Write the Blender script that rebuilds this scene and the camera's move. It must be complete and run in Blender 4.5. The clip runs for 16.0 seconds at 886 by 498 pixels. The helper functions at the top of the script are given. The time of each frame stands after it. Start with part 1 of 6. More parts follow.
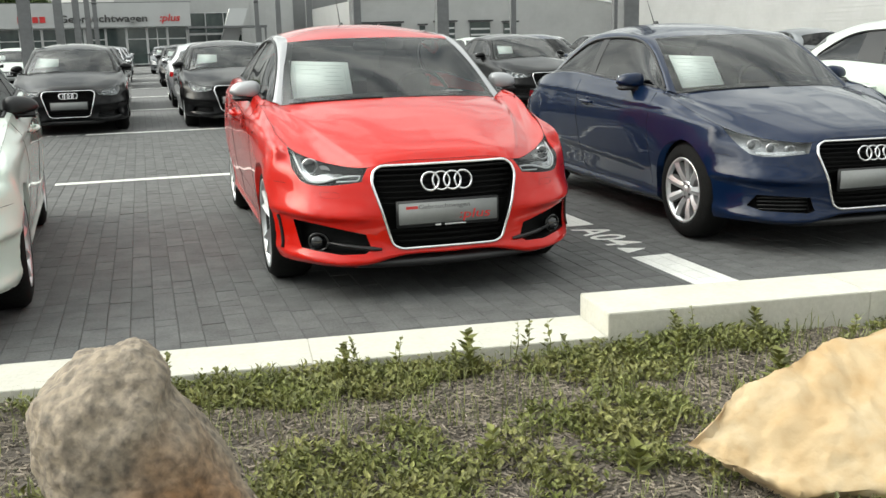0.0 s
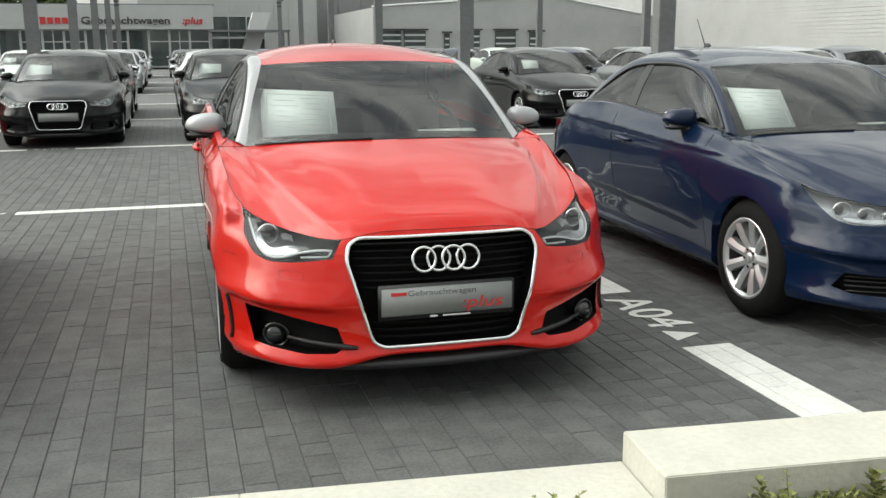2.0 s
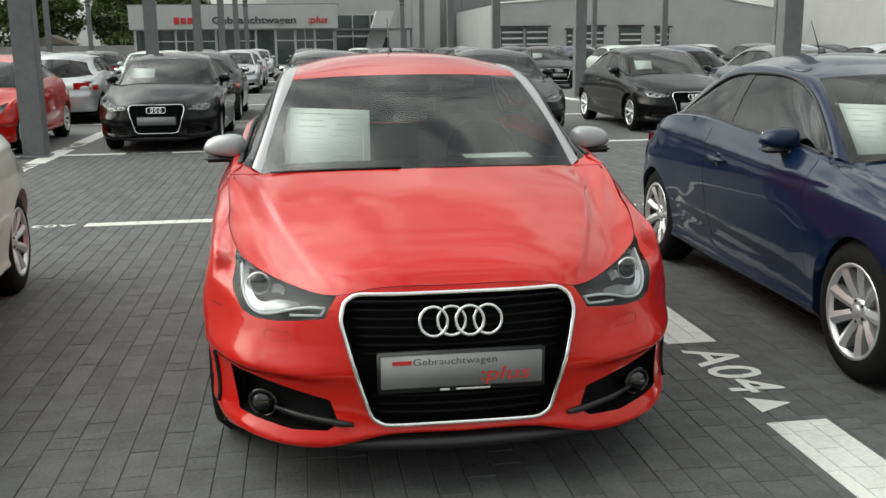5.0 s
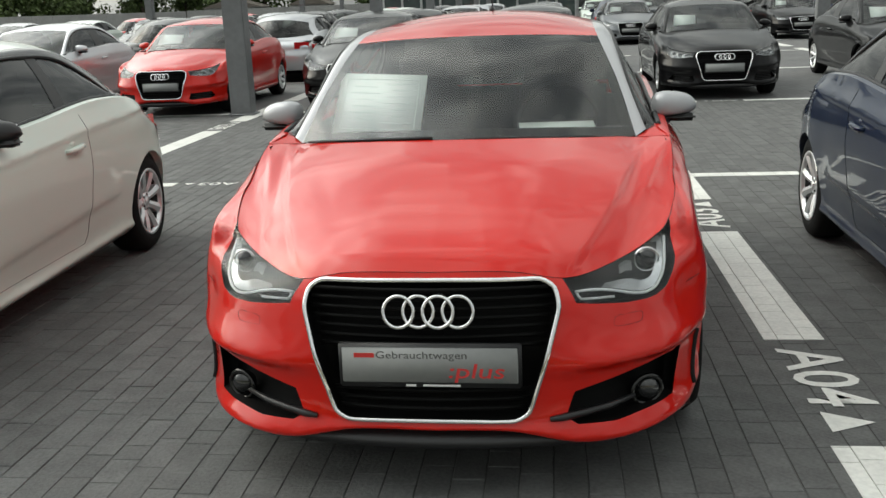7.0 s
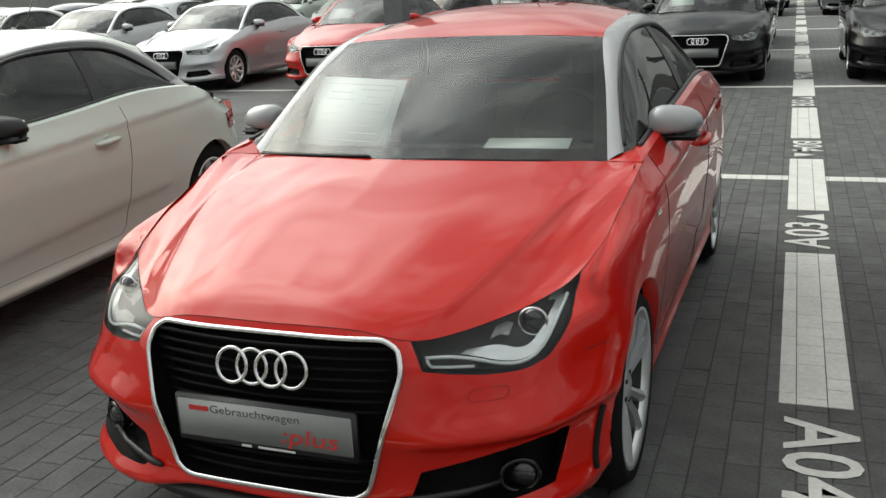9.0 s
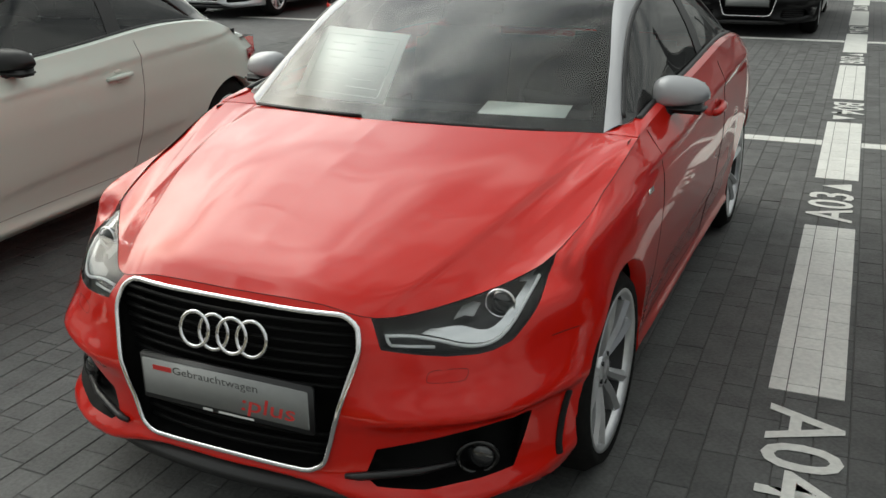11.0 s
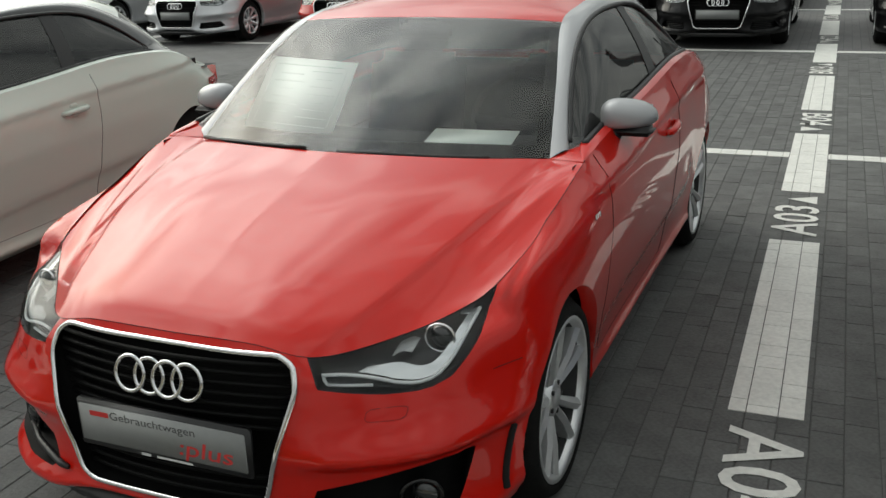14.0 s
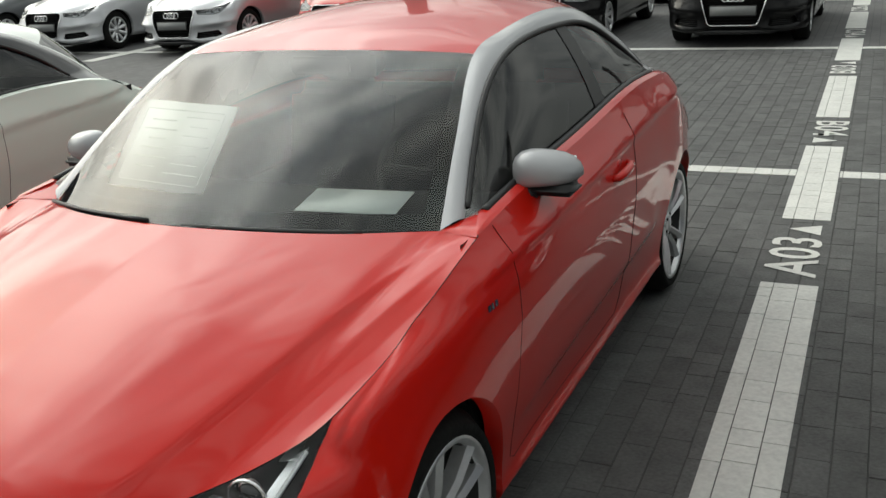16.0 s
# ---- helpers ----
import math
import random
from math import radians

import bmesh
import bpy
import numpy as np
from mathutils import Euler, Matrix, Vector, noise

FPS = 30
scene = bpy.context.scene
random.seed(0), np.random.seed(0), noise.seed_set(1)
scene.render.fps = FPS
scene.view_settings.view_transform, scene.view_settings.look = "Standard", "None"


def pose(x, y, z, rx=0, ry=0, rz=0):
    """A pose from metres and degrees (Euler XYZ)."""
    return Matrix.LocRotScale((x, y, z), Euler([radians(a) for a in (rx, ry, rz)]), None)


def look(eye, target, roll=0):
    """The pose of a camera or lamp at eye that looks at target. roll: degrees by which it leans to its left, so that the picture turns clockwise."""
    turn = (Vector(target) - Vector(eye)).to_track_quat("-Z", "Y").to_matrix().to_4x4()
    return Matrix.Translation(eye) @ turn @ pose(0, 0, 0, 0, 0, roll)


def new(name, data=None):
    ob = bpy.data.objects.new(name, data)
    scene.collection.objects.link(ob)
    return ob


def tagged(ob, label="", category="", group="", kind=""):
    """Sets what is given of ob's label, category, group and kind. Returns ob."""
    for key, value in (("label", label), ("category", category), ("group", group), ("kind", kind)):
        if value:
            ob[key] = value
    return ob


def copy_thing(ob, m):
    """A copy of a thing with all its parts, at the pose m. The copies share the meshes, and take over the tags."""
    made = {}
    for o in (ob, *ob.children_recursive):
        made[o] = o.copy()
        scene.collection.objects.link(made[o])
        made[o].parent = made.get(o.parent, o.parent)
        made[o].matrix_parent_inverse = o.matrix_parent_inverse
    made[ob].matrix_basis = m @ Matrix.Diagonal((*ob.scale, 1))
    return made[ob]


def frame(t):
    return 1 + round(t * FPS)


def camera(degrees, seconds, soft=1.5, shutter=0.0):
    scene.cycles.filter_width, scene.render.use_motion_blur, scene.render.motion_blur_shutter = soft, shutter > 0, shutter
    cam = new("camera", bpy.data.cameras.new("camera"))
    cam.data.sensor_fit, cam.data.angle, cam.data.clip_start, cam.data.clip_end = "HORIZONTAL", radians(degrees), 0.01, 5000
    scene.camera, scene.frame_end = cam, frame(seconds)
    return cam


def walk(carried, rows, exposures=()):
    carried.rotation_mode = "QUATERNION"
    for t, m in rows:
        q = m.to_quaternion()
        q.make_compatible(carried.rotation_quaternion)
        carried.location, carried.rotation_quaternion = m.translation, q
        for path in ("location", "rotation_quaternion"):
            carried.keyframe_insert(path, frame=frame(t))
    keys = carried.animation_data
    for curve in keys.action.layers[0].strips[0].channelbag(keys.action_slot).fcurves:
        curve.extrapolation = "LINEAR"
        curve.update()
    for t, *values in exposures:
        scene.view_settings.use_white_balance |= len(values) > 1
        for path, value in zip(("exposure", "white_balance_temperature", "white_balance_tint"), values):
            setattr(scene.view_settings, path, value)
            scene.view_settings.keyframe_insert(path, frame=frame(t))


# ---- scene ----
cam = camera(50.0, 16.0)
PATH = [
    (0, (-2.668, -5.901, 1.276), (-2.093, -4.034, 0.848), -1.4),
    (0.5, (-2.492, -5.595, 1.293), (-1.998, -3.696, 0.904), -0.5),
    (1, (-2.393, -5.366, 1.291), (-1.893, -3.470, 0.894), 0.5),
    (1.5, (-2.309, -5.071, 1.316), (-1.761, -3.184, 0.940), 0.2),
    (2, (-2.224, -4.777, 1.373), (-1.690, -2.895, 0.959), -0.3),
    (2.5, (-2.072, -4.599, 1.376), (-1.655, -2.691, 0.943), -1.0),
    (3, (-1.931, -4.424, 1.400), (-1.530, -2.514, 0.964), 0.9),
    (5.5, (-1.594, -4.231, 1.440), (-1.382, -2.287, 1.022), -1.8),
    (6, (-1.376, -4.227, 1.439), (-1.286, -2.281, 0.987), -2.3),
    (6.5, (-1.114, -4.098, 1.432), (-1.208, -2.155, 0.969), -1.4),
    (7, (-0.893, -3.972, 1.449), (-1.124, -2.049, 0.950), -2.3),
    (7.5, (-0.545, -3.869, 1.454), (-1.052, -2.001, 0.951), -0.6),
    (8, (-0.343, -3.733, 1.471), (-0.923, -1.888, 0.959), -2.3),
    (8.5, (-0.174, -3.521, 1.512), (-0.862, -1.704, 1.039), -1.7),
    (9, (-0.011, -3.351, 1.529), (-0.685, -1.549, 0.983), -2.8),
    (11.5, (0.135, -3.193, 1.625), (-0.611, -1.469, 0.939), -0.0),
    (12, (0.123, -3.192, 1.628), (-0.590, -1.454, 0.943), 0.0),
    (12.5, (0.135, -3.186, 1.628), (-0.597, -1.445, 0.970), -0.4),
    (13, (0.157, -3.171, 1.631), (-0.577, -1.426, 0.986), -0.9),
    (13.5, (0.212, -3.157, 1.630), (-0.514, -1.403, 1.001), -0.9),
    (14, (0.235, -3.100, 1.638), (-0.493, -1.353, 0.992), -2.0),
    (14.5, (0.245, -2.933, 1.645), (-0.462, -1.182, 0.986), -1.4),
    (15, (0.288, -2.738, 1.683), (-0.430, -0.973, 1.076), -2.7),
    (15.5, (0.308, -2.588, 1.672), (-0.414, -0.848, 0.999), -3.9),
    (16, (0.410, -2.345, 1.672), (-0.392, -0.633, 1.020), -3.8),
]
walk(cam, [(t, look(eye, target, roll)) for t, eye, target, roll in PATH], [(0, 0.50, 6600, 2), (1.5, 0.40, 6600, 2), (3, 0.22, 6600, 2), (5.5, 0.10, 6600, 2), (7, 0.04, 6600, 2), (9, -0.17, 6600, 2), (16, -0.34, 6600, 2)])

# ---- world, sun, exposure ----
SUN_ELEV, SUN_TURN = 32.0, 70.0
world = bpy.data.worlds.new("sky")
scene.world = world
world.use_nodes = True
wn, wl = world.node_tree.nodes, world.node_tree.links
bg = wn["Background"]
sky = wn.new("ShaderNodeTexSky")
sky.sky_type, sky.sun_disc = "NISHITA", False
sky.sun_elevation, sky.sun_rotation = radians(SUN_ELEV), radians(-SUN_TURN)
sky.air_density, sky.dust_density, sky.ozone_density = 1.0, 3.0, 1.0
wtc = wn.new("ShaderNodeTexCoord")
wmap = wn.new("ShaderNodeMapping")
wmap.inputs["Scale"].default_value = (1.0, 1.0, 2.2)
wl.new(wtc.outputs["Generated"], wmap.inputs["Vector"])
wcl = wn.new("ShaderNodeTexNoise")
wcl.inputs["Scale"].default_value, wcl.inputs["Detail"].default_value = 3.6, 9.0
wcl.inputs["Roughness"].default_value, wcl.inputs["Distortion"].default_value = 0.62, 0.7
wl.new(wmap.outputs["Vector"], wcl.inputs["Vector"])
wramp = wn.new("ShaderNodeValToRGB")
wramp.color_ramp.elements[0].position, wramp.color_ramp.elements[0].color = 0.37, (2.7, 2.8, 2.95, 1)
wramp.color_ramp.elements[1].position, wramp.color_ramp.elements[1].color = 0.64, (9.8, 9.7, 9.5, 1)
wl.new(wcl.outputs["Fac"], wramp.inputs["Fac"])
wmix = wn.new("ShaderNodeMixRGB")
wmix.inputs["Fac"].default_value = 0.86
wl.new(sky.outputs["Color"], wmix.inputs["Color1"])
wl.new(wramp.outputs["Color"], wmix.inputs["Color2"])
# the cloud glows towards the hidden sun
sun_way = Vector((-math.sin(radians(SUN_TURN)), math.cos(radians(SUN_TURN)), 0)) * math.cos(radians(SUN_ELEV)) + Vector((0, 0, math.sin(radians(SUN_ELEV))))
wdot = wn.new("ShaderNodeVectorMath")
wdot.operation = "DOT_PRODUCT"
wl.new(wtc.outputs["Generated"], wdot.inputs[0])
wdot.inputs[1].default_value = sun_way
wglow = wn.new("ShaderNodeMapRange")
wglow.interpolation_type = "SMOOTHERSTEP"
for key, v in (("From Min", 0.60), ("From Max", 1.0), ("To Min", 0.92), ("To Max", 3.2)):
    wglow.inputs[key].default_value = v
wl.new(wdot.outputs["Value"], wglow.inputs["Value"])
# an overcast sky is darkest at the horizon and brightest overhead
wsep = wn.new("ShaderNodeSeparateXYZ")
wl.new(wtc.outputs["Generated"], wsep.inputs[0])
wlift = wn.new("ShaderNodeMapRange")
for key, v in (("From Min", 0.0), ("From Max", 1.0), ("To Min", 0.55), ("To Max", 1.40)):
    wlift.inputs[key].default_value = v
wl.new(wsep.outputs["Z"], wlift.inputs["Value"])
wboth = wn.new("ShaderNodeMath")
wboth.operation = "MULTIPLY"
wl.new(wglow.outputs["Result"], wboth.inputs[0])
wl.new(wlift.outputs["Result"], wboth.inputs[1])
wmul = wn.new("ShaderNodeVectorMath")
wmul.operation = "SCALE"
wl.new(wmix.outputs["Color"], wmul.inputs[0])
wl.new(wboth.outputs[0], wmul.inputs["Scale"])
wl.new(wmul.outputs["Vector"], bg.inputs["Color"])
bg.inputs["Strength"].default_value = 0.15

sun = new("sun", bpy.data.lights.new("sun", "SUN"))
sun.data.energy, sun.data.angle, sun.data.color = 0.5, radians(100), (1.0, 0.96, 0.9)
sun.matrix_basis = pose(0, 0, 0, 0, 0, SUN_TURN) @ pose(0, 0, 0, -(90 - SUN_ELEV), 0, 0)

# ---- materials ----
def mat(name, colour, rough=0.5, metal=0.0, grain=0.0, scale=20.0, bump=0.0, coat=0.0, second=None, big=0.0, rand=0.0, spec=0.5, coords="Object", detail=6.0):
    """A surface: base colour, varied by fine noise (grain), large stains (big) and object (rand), with relief (bump)."""
    m = bpy.data.materials.new(name)
    m.use_nodes = True
    n, l = m.node_tree.nodes, m.node_tree.links
    p = n["Principled BSDF"]
    p.inputs["Roughness"].default_value, p.inputs["Metallic"].default_value = rough, metal
    p.inputs["Coat Weight"].default_value, p.inputs["Coat Roughness"].default_value = coat, 0.03
    p.inputs["Specular IOR Level"].default_value = spec
    p.inputs["Base Color"].default_value = (*colour, 1)
    if not (grain or big or bump or rand or second):
        return m
    tc = n.new("ShaderNodeTexCoord")
    fine = n.new("ShaderNodeTexNoise")
    fine.inputs["Scale"].default_value, fine.inputs["Detail"].default_value = scale, detail
    l.new(tc.outputs[coords], fine.inputs["Vector"])
    wide = n.new("ShaderNodeTexNoise")
    wide.inputs["Scale"].default_value, wide.inputs["Detail"].default_value = scale / 9, 4
    l.new(tc.outputs[coords], wide.inputs["Vector"])
    mix = n.new("ShaderNodeMixRGB")
    mix.inputs["Color1"].default_value = (*colour, 1)
    mix.inputs["Color2"].default_value = (*(second or [c * 0.55 for c in colour]), 1)
    ramp = n.new("ShaderNodeValToRGB")
    ramp.color_ramp.elements[0].position, ramp.color_ramp.elements[1].position = 0.35, 0.7
    add = n.new("ShaderNodeMath")
    add.operation = "MULTIPLY_ADD"
    add.inputs[1].default_value, add.inputs[2].default_value = grain, 0
    l.new(fine.outputs["Fac"], ramp.inputs["Fac"])
    l.new(ramp.outputs["Color"], add.inputs[0])
    add2 = n.new("ShaderNodeMath")
    add2.operation, add2.use_clamp = "MULTIPLY_ADD", True
    add2.inputs[1].default_value = big
    ramp2 = n.new("ShaderNodeValToRGB")
    ramp2.color_ramp.elements[0].position, ramp2.color_ramp.elements[1].position = 0.4, 0.65
    l.new(wide.outputs["Fac"], ramp2.inputs["Fac"])
    l.new(ramp2.outputs["Color"], add2.inputs[0])
    l.new(add.outputs[0], add2.inputs[2])
    l.new(add2.outputs[0], mix.inputs["Fac"])
    out = mix.outputs["Color"]
    if rand:
        info = n.new("ShaderNodeObjectInfo")
        geo = n.new("ShaderNodeNewGeometry")
        both = n.new("ShaderNodeMath")
        both.operation = "ADD"
        l.new(info.outputs["Random"], both.inputs[0])
        l.new(geo.outputs["Random Per Island"], both.inputs[1])
        fr = n.new("ShaderNodeMath")
        fr.operation = "FRACT"
        l.new(both.outputs[0], fr.inputs[0])
        val = n.new("ShaderNodeMapRange")
        val.inputs["To Min"].default_value, val.inputs["To Max"].default_value = 1 - rand, 1 + rand
        l.new(fr.outputs[0], val.inputs["Value"])
        hsv = n.new("ShaderNodeHueSaturation")
        l.new(val.outputs[0], hsv.inputs["Value"])
        l.new(out, hsv.inputs["Color"])
        out = hsv.outputs["Color"]
    l.new(out, p.inputs["Base Color"])
    if bump:
        b = n.new("ShaderNodeBump")
        b.inputs["Strength"].default_value, b.inputs["Distance"].default_value = bump, 0.01
        l.new(fine.outputs["Fac"], b.inputs["Height"])
        l.new(b.outputs["Normal"], p.inputs["Normal"])
    return m


def glass_mat(name, tint, ior=1.5):
    """Thin glazing: tinted see-through, with mirror gloss by Fresnel."""
    m = bpy.data.materials.new(name)
    m.use_nodes = True
    n, l = m.node_tree.nodes, m.node_tree.links
    n.remove(n["Principled BSDF"])
    tr, gl, mx, fr = n.new("ShaderNodeBsdfTransparent"), n.new("ShaderNodeBsdfGlossy"), n.new("ShaderNodeMixShader"), n.new("ShaderNodeFresnel")
    tr.inputs["Color"].default_value = (*tint, 1)
    gl.inputs["Roughness"].default_value = 0.01
    fr.inputs["IOR"].default_value = ior
    l.new(fr.outputs[0], mx.inputs[0])
    l.new(tr.outputs[0], mx.inputs[1])
    l.new(gl.outputs[0], mx.inputs[2])
    l.new(mx.outputs[0], n["Material Output"].inputs["Surface"])
    return m


def paint(name, colour, flake=0.0, rough=0.35):
    """Car paint under a clear coat, with a little orange peel and flake."""
    m = mat(name, colour, rough, flake, grain=0.08, scale=900, coat=1.0, second=[c * 0.8 for c in colour], bump=0.004, spec=0.1)
    m.node_tree.nodes["Principled BSDF"].inputs["Coat IOR"].default_value = 1.42
    return m


M_RED = paint("red_paint", (0.54, 0.0085, 0.0035))
M_BLUE = paint("navy_paint", (0.0008, 0.0085, 0.034), 0.0)
M_BLUE.node_tree.nodes["Principled BSDF"].inputs["Coat IOR"].default_value = 1.36
M_CREAM = paint("cream_paint", (0.63, 0.70, 0.635))
M_BLACK = paint("black_paint", (0.0025, 0.0025, 0.003))
M_BLACK.node_tree.nodes["Principled BSDF"].inputs["Coat IOR"].default_value = 1.22
M_SILVER = paint("silver_paint", (0.55, 0.56, 0.58), 0.7)
M_GREY = paint("grey_paint", (0.16, 0.17, 0.18), 0.6)
M_ARCH = paint("arch_silver", (0.40, 0.405, 0.42), 0.35, 0.45)
M_DARKARCH = paint("arch_dark_grey", (0.035, 0.036, 0.038), 0.3)
M_CHROME = mat("chrome", (0.82, 0.82, 0.83), 0.08, 1.0)
M_TRIM = mat("black_plastic", (0.012, 0.012, 0.013), 0.42, grain=0.3, scale=160, bump=0.05)
M_GLOSSBLACK = mat("gloss_black", (0.006, 0.006, 0.006), 0.12)
M_GRILLE = mat("grille_black", (0.0025, 0.0025, 0.0026), 0.6, spec=0.12)
M_RUBBER = mat("tyre_rubber", (0.007, 0.007, 0.007), 0.85, grain=0.6, scale=60, bump=0.15, second=(0.013, 0.013, 0.012), spec=0.15)
M_ALLOY = mat("alloy", (0.70, 0.71, 0.72), 0.32, 0.75, grain=0.2, scale=50)
M_DISC = mat("brake_steel", (0.03, 0.03, 0.03), 0.5, 0.6)
M_BARREL = mat("rim_barrel", (0.025, 0.025, 0.026), 0.5, 0.3)
M_SEAM = mat("seam_dark", (0.004, 0.004, 0.004), 0.9)
M_GLASS = glass_mat("windscreen_glass", (0.88, 0.93, 0.91), 1.65)
M_SIDEGLASS = glass_mat("side_glass", (0.30, 0.33, 0.325), 1.65)
M_REARGLASS = glass_mat("rear_glass", (0.14, 0.155, 0.15), 1.5)
M_LENS = glass_mat("lamp_lens", (0.92, 0.94, 0.95), 1.35)
M_CABIN = mat("cabin_cloth", (0.014, 0.014, 0.015), 0.85, grain=0.5, scale=90, bump=0.02)
M_HEADLINER = mat("headliner_cloth", (0.12, 0.12, 0.115), 0.9, grain=0.3, scale=90)
M_DASH = mat("dashboard_plastic", (0.011, 0.011, 0.0115), 0.6, grain=0.4, scale=150, bump=0.01)
M_LAMPGREY = mat("lamp_housing", (0.014, 0.0145, 0.015), 0.4)
M_LAMPSILVER = mat("lamp_silver", (0.62, 0.625, 0.63), 0.22, 0.8)
M_LAMPBOWL = mat("lamp_bowl", (0.30, 0.305, 0.31), 0.3, 0.5)
M_PROJECTOR = mat("projector_glass", (0.02, 0.021, 0.022), 0.05, coat=1.0)
M_LAMPWHITE = mat("lamp_light_guide", (0.85, 0.86, 0.86), 0.3)
M_TAIL = mat("tail_lamp_red", (0.42, 0.008, 0.01), 0.12, coat=1.0)
M_PLATE = mat("plate_grey", (0.24, 0.247, 0.245), 0.4, grain=0.15, scale=40)
M_PRINTFAINT = mat("print_faint", (0.66, 0.70, 0.68), 0.7)
M_PLATETEXT_RED = mat("print_red", (0.55, 0.03, 0.03), 0.5)
M_PLATETEXT_GREY = mat("print_grey", (0.06, 0.06, 0.06), 0.5)
M_PAPER = mat("paper", (0.90, 0.93, 0.91), 0.7, grain=0.1, scale=30, second=(0.7, 0.75, 0.72))
M_WHITEBAR = mat("print_white", (0.7, 0.7, 0.7), 0.5)
M_PAVER = mat("concrete_paver", (0.122, 0.123, 0.121), 0.82, grain=0.5, scale=70, bump=0.35, big=0.4, rand=0.14, second=(0.058, 0.059, 0.058), coords="Object")
M_JOINT = mat("joint_sand", (0.09, 0.09, 0.087), 0.95, grain=0.5, scale=80)
M_LINE = mat("road_paint_white", (0.74, 0.74, 0.70), 0.6, grain=0.35, scale=45, bump=0.3, big=0.2, second=(0.42, 0.42, 0.40), rand=0.04)
M_KERB = mat("kerb_stone", (0.58, 0.565, 0.50), 0.8, grain=0.35, scale=45, bump=0.35, big=0.3, second=(0.43, 0.415, 0.36))
M_SOIL = mat("soil", (0.07, 0.058, 0.047), 0.95, grain=0.9, scale=60, bump=1.0, big=0.5, second=(0.14, 0.12, 0.10))
M_TERRAIN = mat("far_ground", (0.10, 0.10, 0.10), 0.95, grain=0.5, scale=3, big=0.4)
M_POST = mat("post_steel", (0.20, 0.205, 0.21), 0.5, 0.4, grain=0.3, scale=12, big=0.3)
M_POSTBAND = mat("post_fitting", (0.05, 0.05, 0.052), 0.5)
M_GRANITE = mat("granite_boulder", (0.34, 0.28, 0.21), 0.85, grain=1.0, scale=38, bump=1.0, big=0.0, second=(0.13, 0.11, 0.09))
M_SANDSTONE = mat("sandstone", (0.54, 0.43, 0.28), 0.85, grain=0.7, scale=14, bump=1.0, big=0.6, second=(0.46, 0.31, 0.155))
M_LEAF = mat("weed_leaf", (0.135, 0.155, 0.034), 0.6, rand=0.5, grain=0.3, scale=40, big=0.5, second=(0.23, 0.21, 0.075))
M_GRASS = mat("grass_blade", (0.17, 0.19, 0.06), 0.6, rand=0.4, grain=0.2, scale=20, second=(0.32, 0.29, 0.14))
M_CHIP = mat("wood_chip", (0.21, 0.18, 0.145), 0.9, rand=0.8, grain=0.5, scale=60, second=(0.12, 0.1, 0.08))
M_FASCIA = mat("fascia_panel", (0.50, 0.51, 0.51), 0.45, 0.2, big=0.15, scale=6, grain=0.05)
M_CLAD = mat("metal_cladding", (0.50, 0.505, 0.50), 0.45, 0.3, big=0.2, scale=4, grain=0.1)
M_CLADDARK = mat("dark_cladding", (0.25, 0.253, 0.255), 0.45, 0.3, big=0.2, scale=4, grain=0.1)
M_FRAMEWHITE = mat("white_frame", (0.58, 0.59, 0.59), 0.4)
M_BLDGLASS = mat("building_glass", (0.03, 0.045, 0.045), 0.05, coat=0.5, big=0.5, scale=8, second=(0.08, 0.11, 0.10))
M_WALLGREY = mat("concrete_wall", (0.34, 0.34, 0.33), 0.8, grain=0.3, scale=6, big=0.3)
M_TREE = mat("tree_leaf", (0.075, 0.115, 0.032), 0.7, rand=0.5, grain=0.4, scale=3, second=(0.09, 0.11, 0.03))
M_BARK = mat("bark", (0.09, 0.07, 0.05), 0.9, grain=0.6, scale=15, bump=0.5)
M_SHED = mat("shed_roof", (0.16, 0.14, 0.12), 0.8, grain=0.4, scale=5)

def stained(m, colour, where, reach, soft, scale=5.0):
    """A rusty stain with a ragged edge, spreading round one place of the thing."""
    n, l = m.node_tree.nodes, m.node_tree.links
    p = n["Principled BSDF"]
    src = p.inputs["Base Color"].links[0].from_socket
    tc, nz, vm, ds, ma, rp, mx = (n.new("ShaderNode" + k) for k in ("TexCoord", "TexNoise", "VectorMath", "VectorMath", "Math", "MapRange", "MixRGB"))
    nz.inputs["Scale"].default_value, nz.inputs["Detail"].default_value = scale, 8
    l.new(tc.outputs["Object"], nz.inputs["Vector"])
    vm.operation, vm.inputs[1].default_value = "SUBTRACT", where
    l.new(tc.outputs["Object"], vm.inputs[0])
    ds.operation = "LENGTH"
    l.new(vm.outputs["Vector"], ds.inputs[0])
    ma.operation, ma.inputs[1].default_value = "MULTIPLY_ADD", soft
    l.new(nz.outputs["Fac"], ma.inputs[0])
    l.new(ds.outputs["Value"], ma.inputs[2])
    for key, v in (("From Min", reach), ("From Max", reach + soft * 0.5), ("To Min", 0.75), ("To Max", 0.0)):
        rp.inputs[key].default_value = v
    l.new(ma.outputs[0], rp.inputs["Value"])
    l.new(rp.outputs[0], mx.inputs["Fac"])
    mx.blend_type = "MULTIPLY"
    l.new(src, mx.inputs["Color1"])
    mx.inputs["Color2"].default_value = (*colour, 1)
    l.new(mx.outputs["Color"], p.inputs["Base Color"])


stained(M_GRANITE, (0.95, 0.52, 0.20), (-2.66, -3.83, 0.24), 0.20, 0.30)
stained(M_SANDSTONE, (0.95, 0.72, 0.42), (-0.95, -3.75, 0.15), 0.12, 0.30, 7.0)


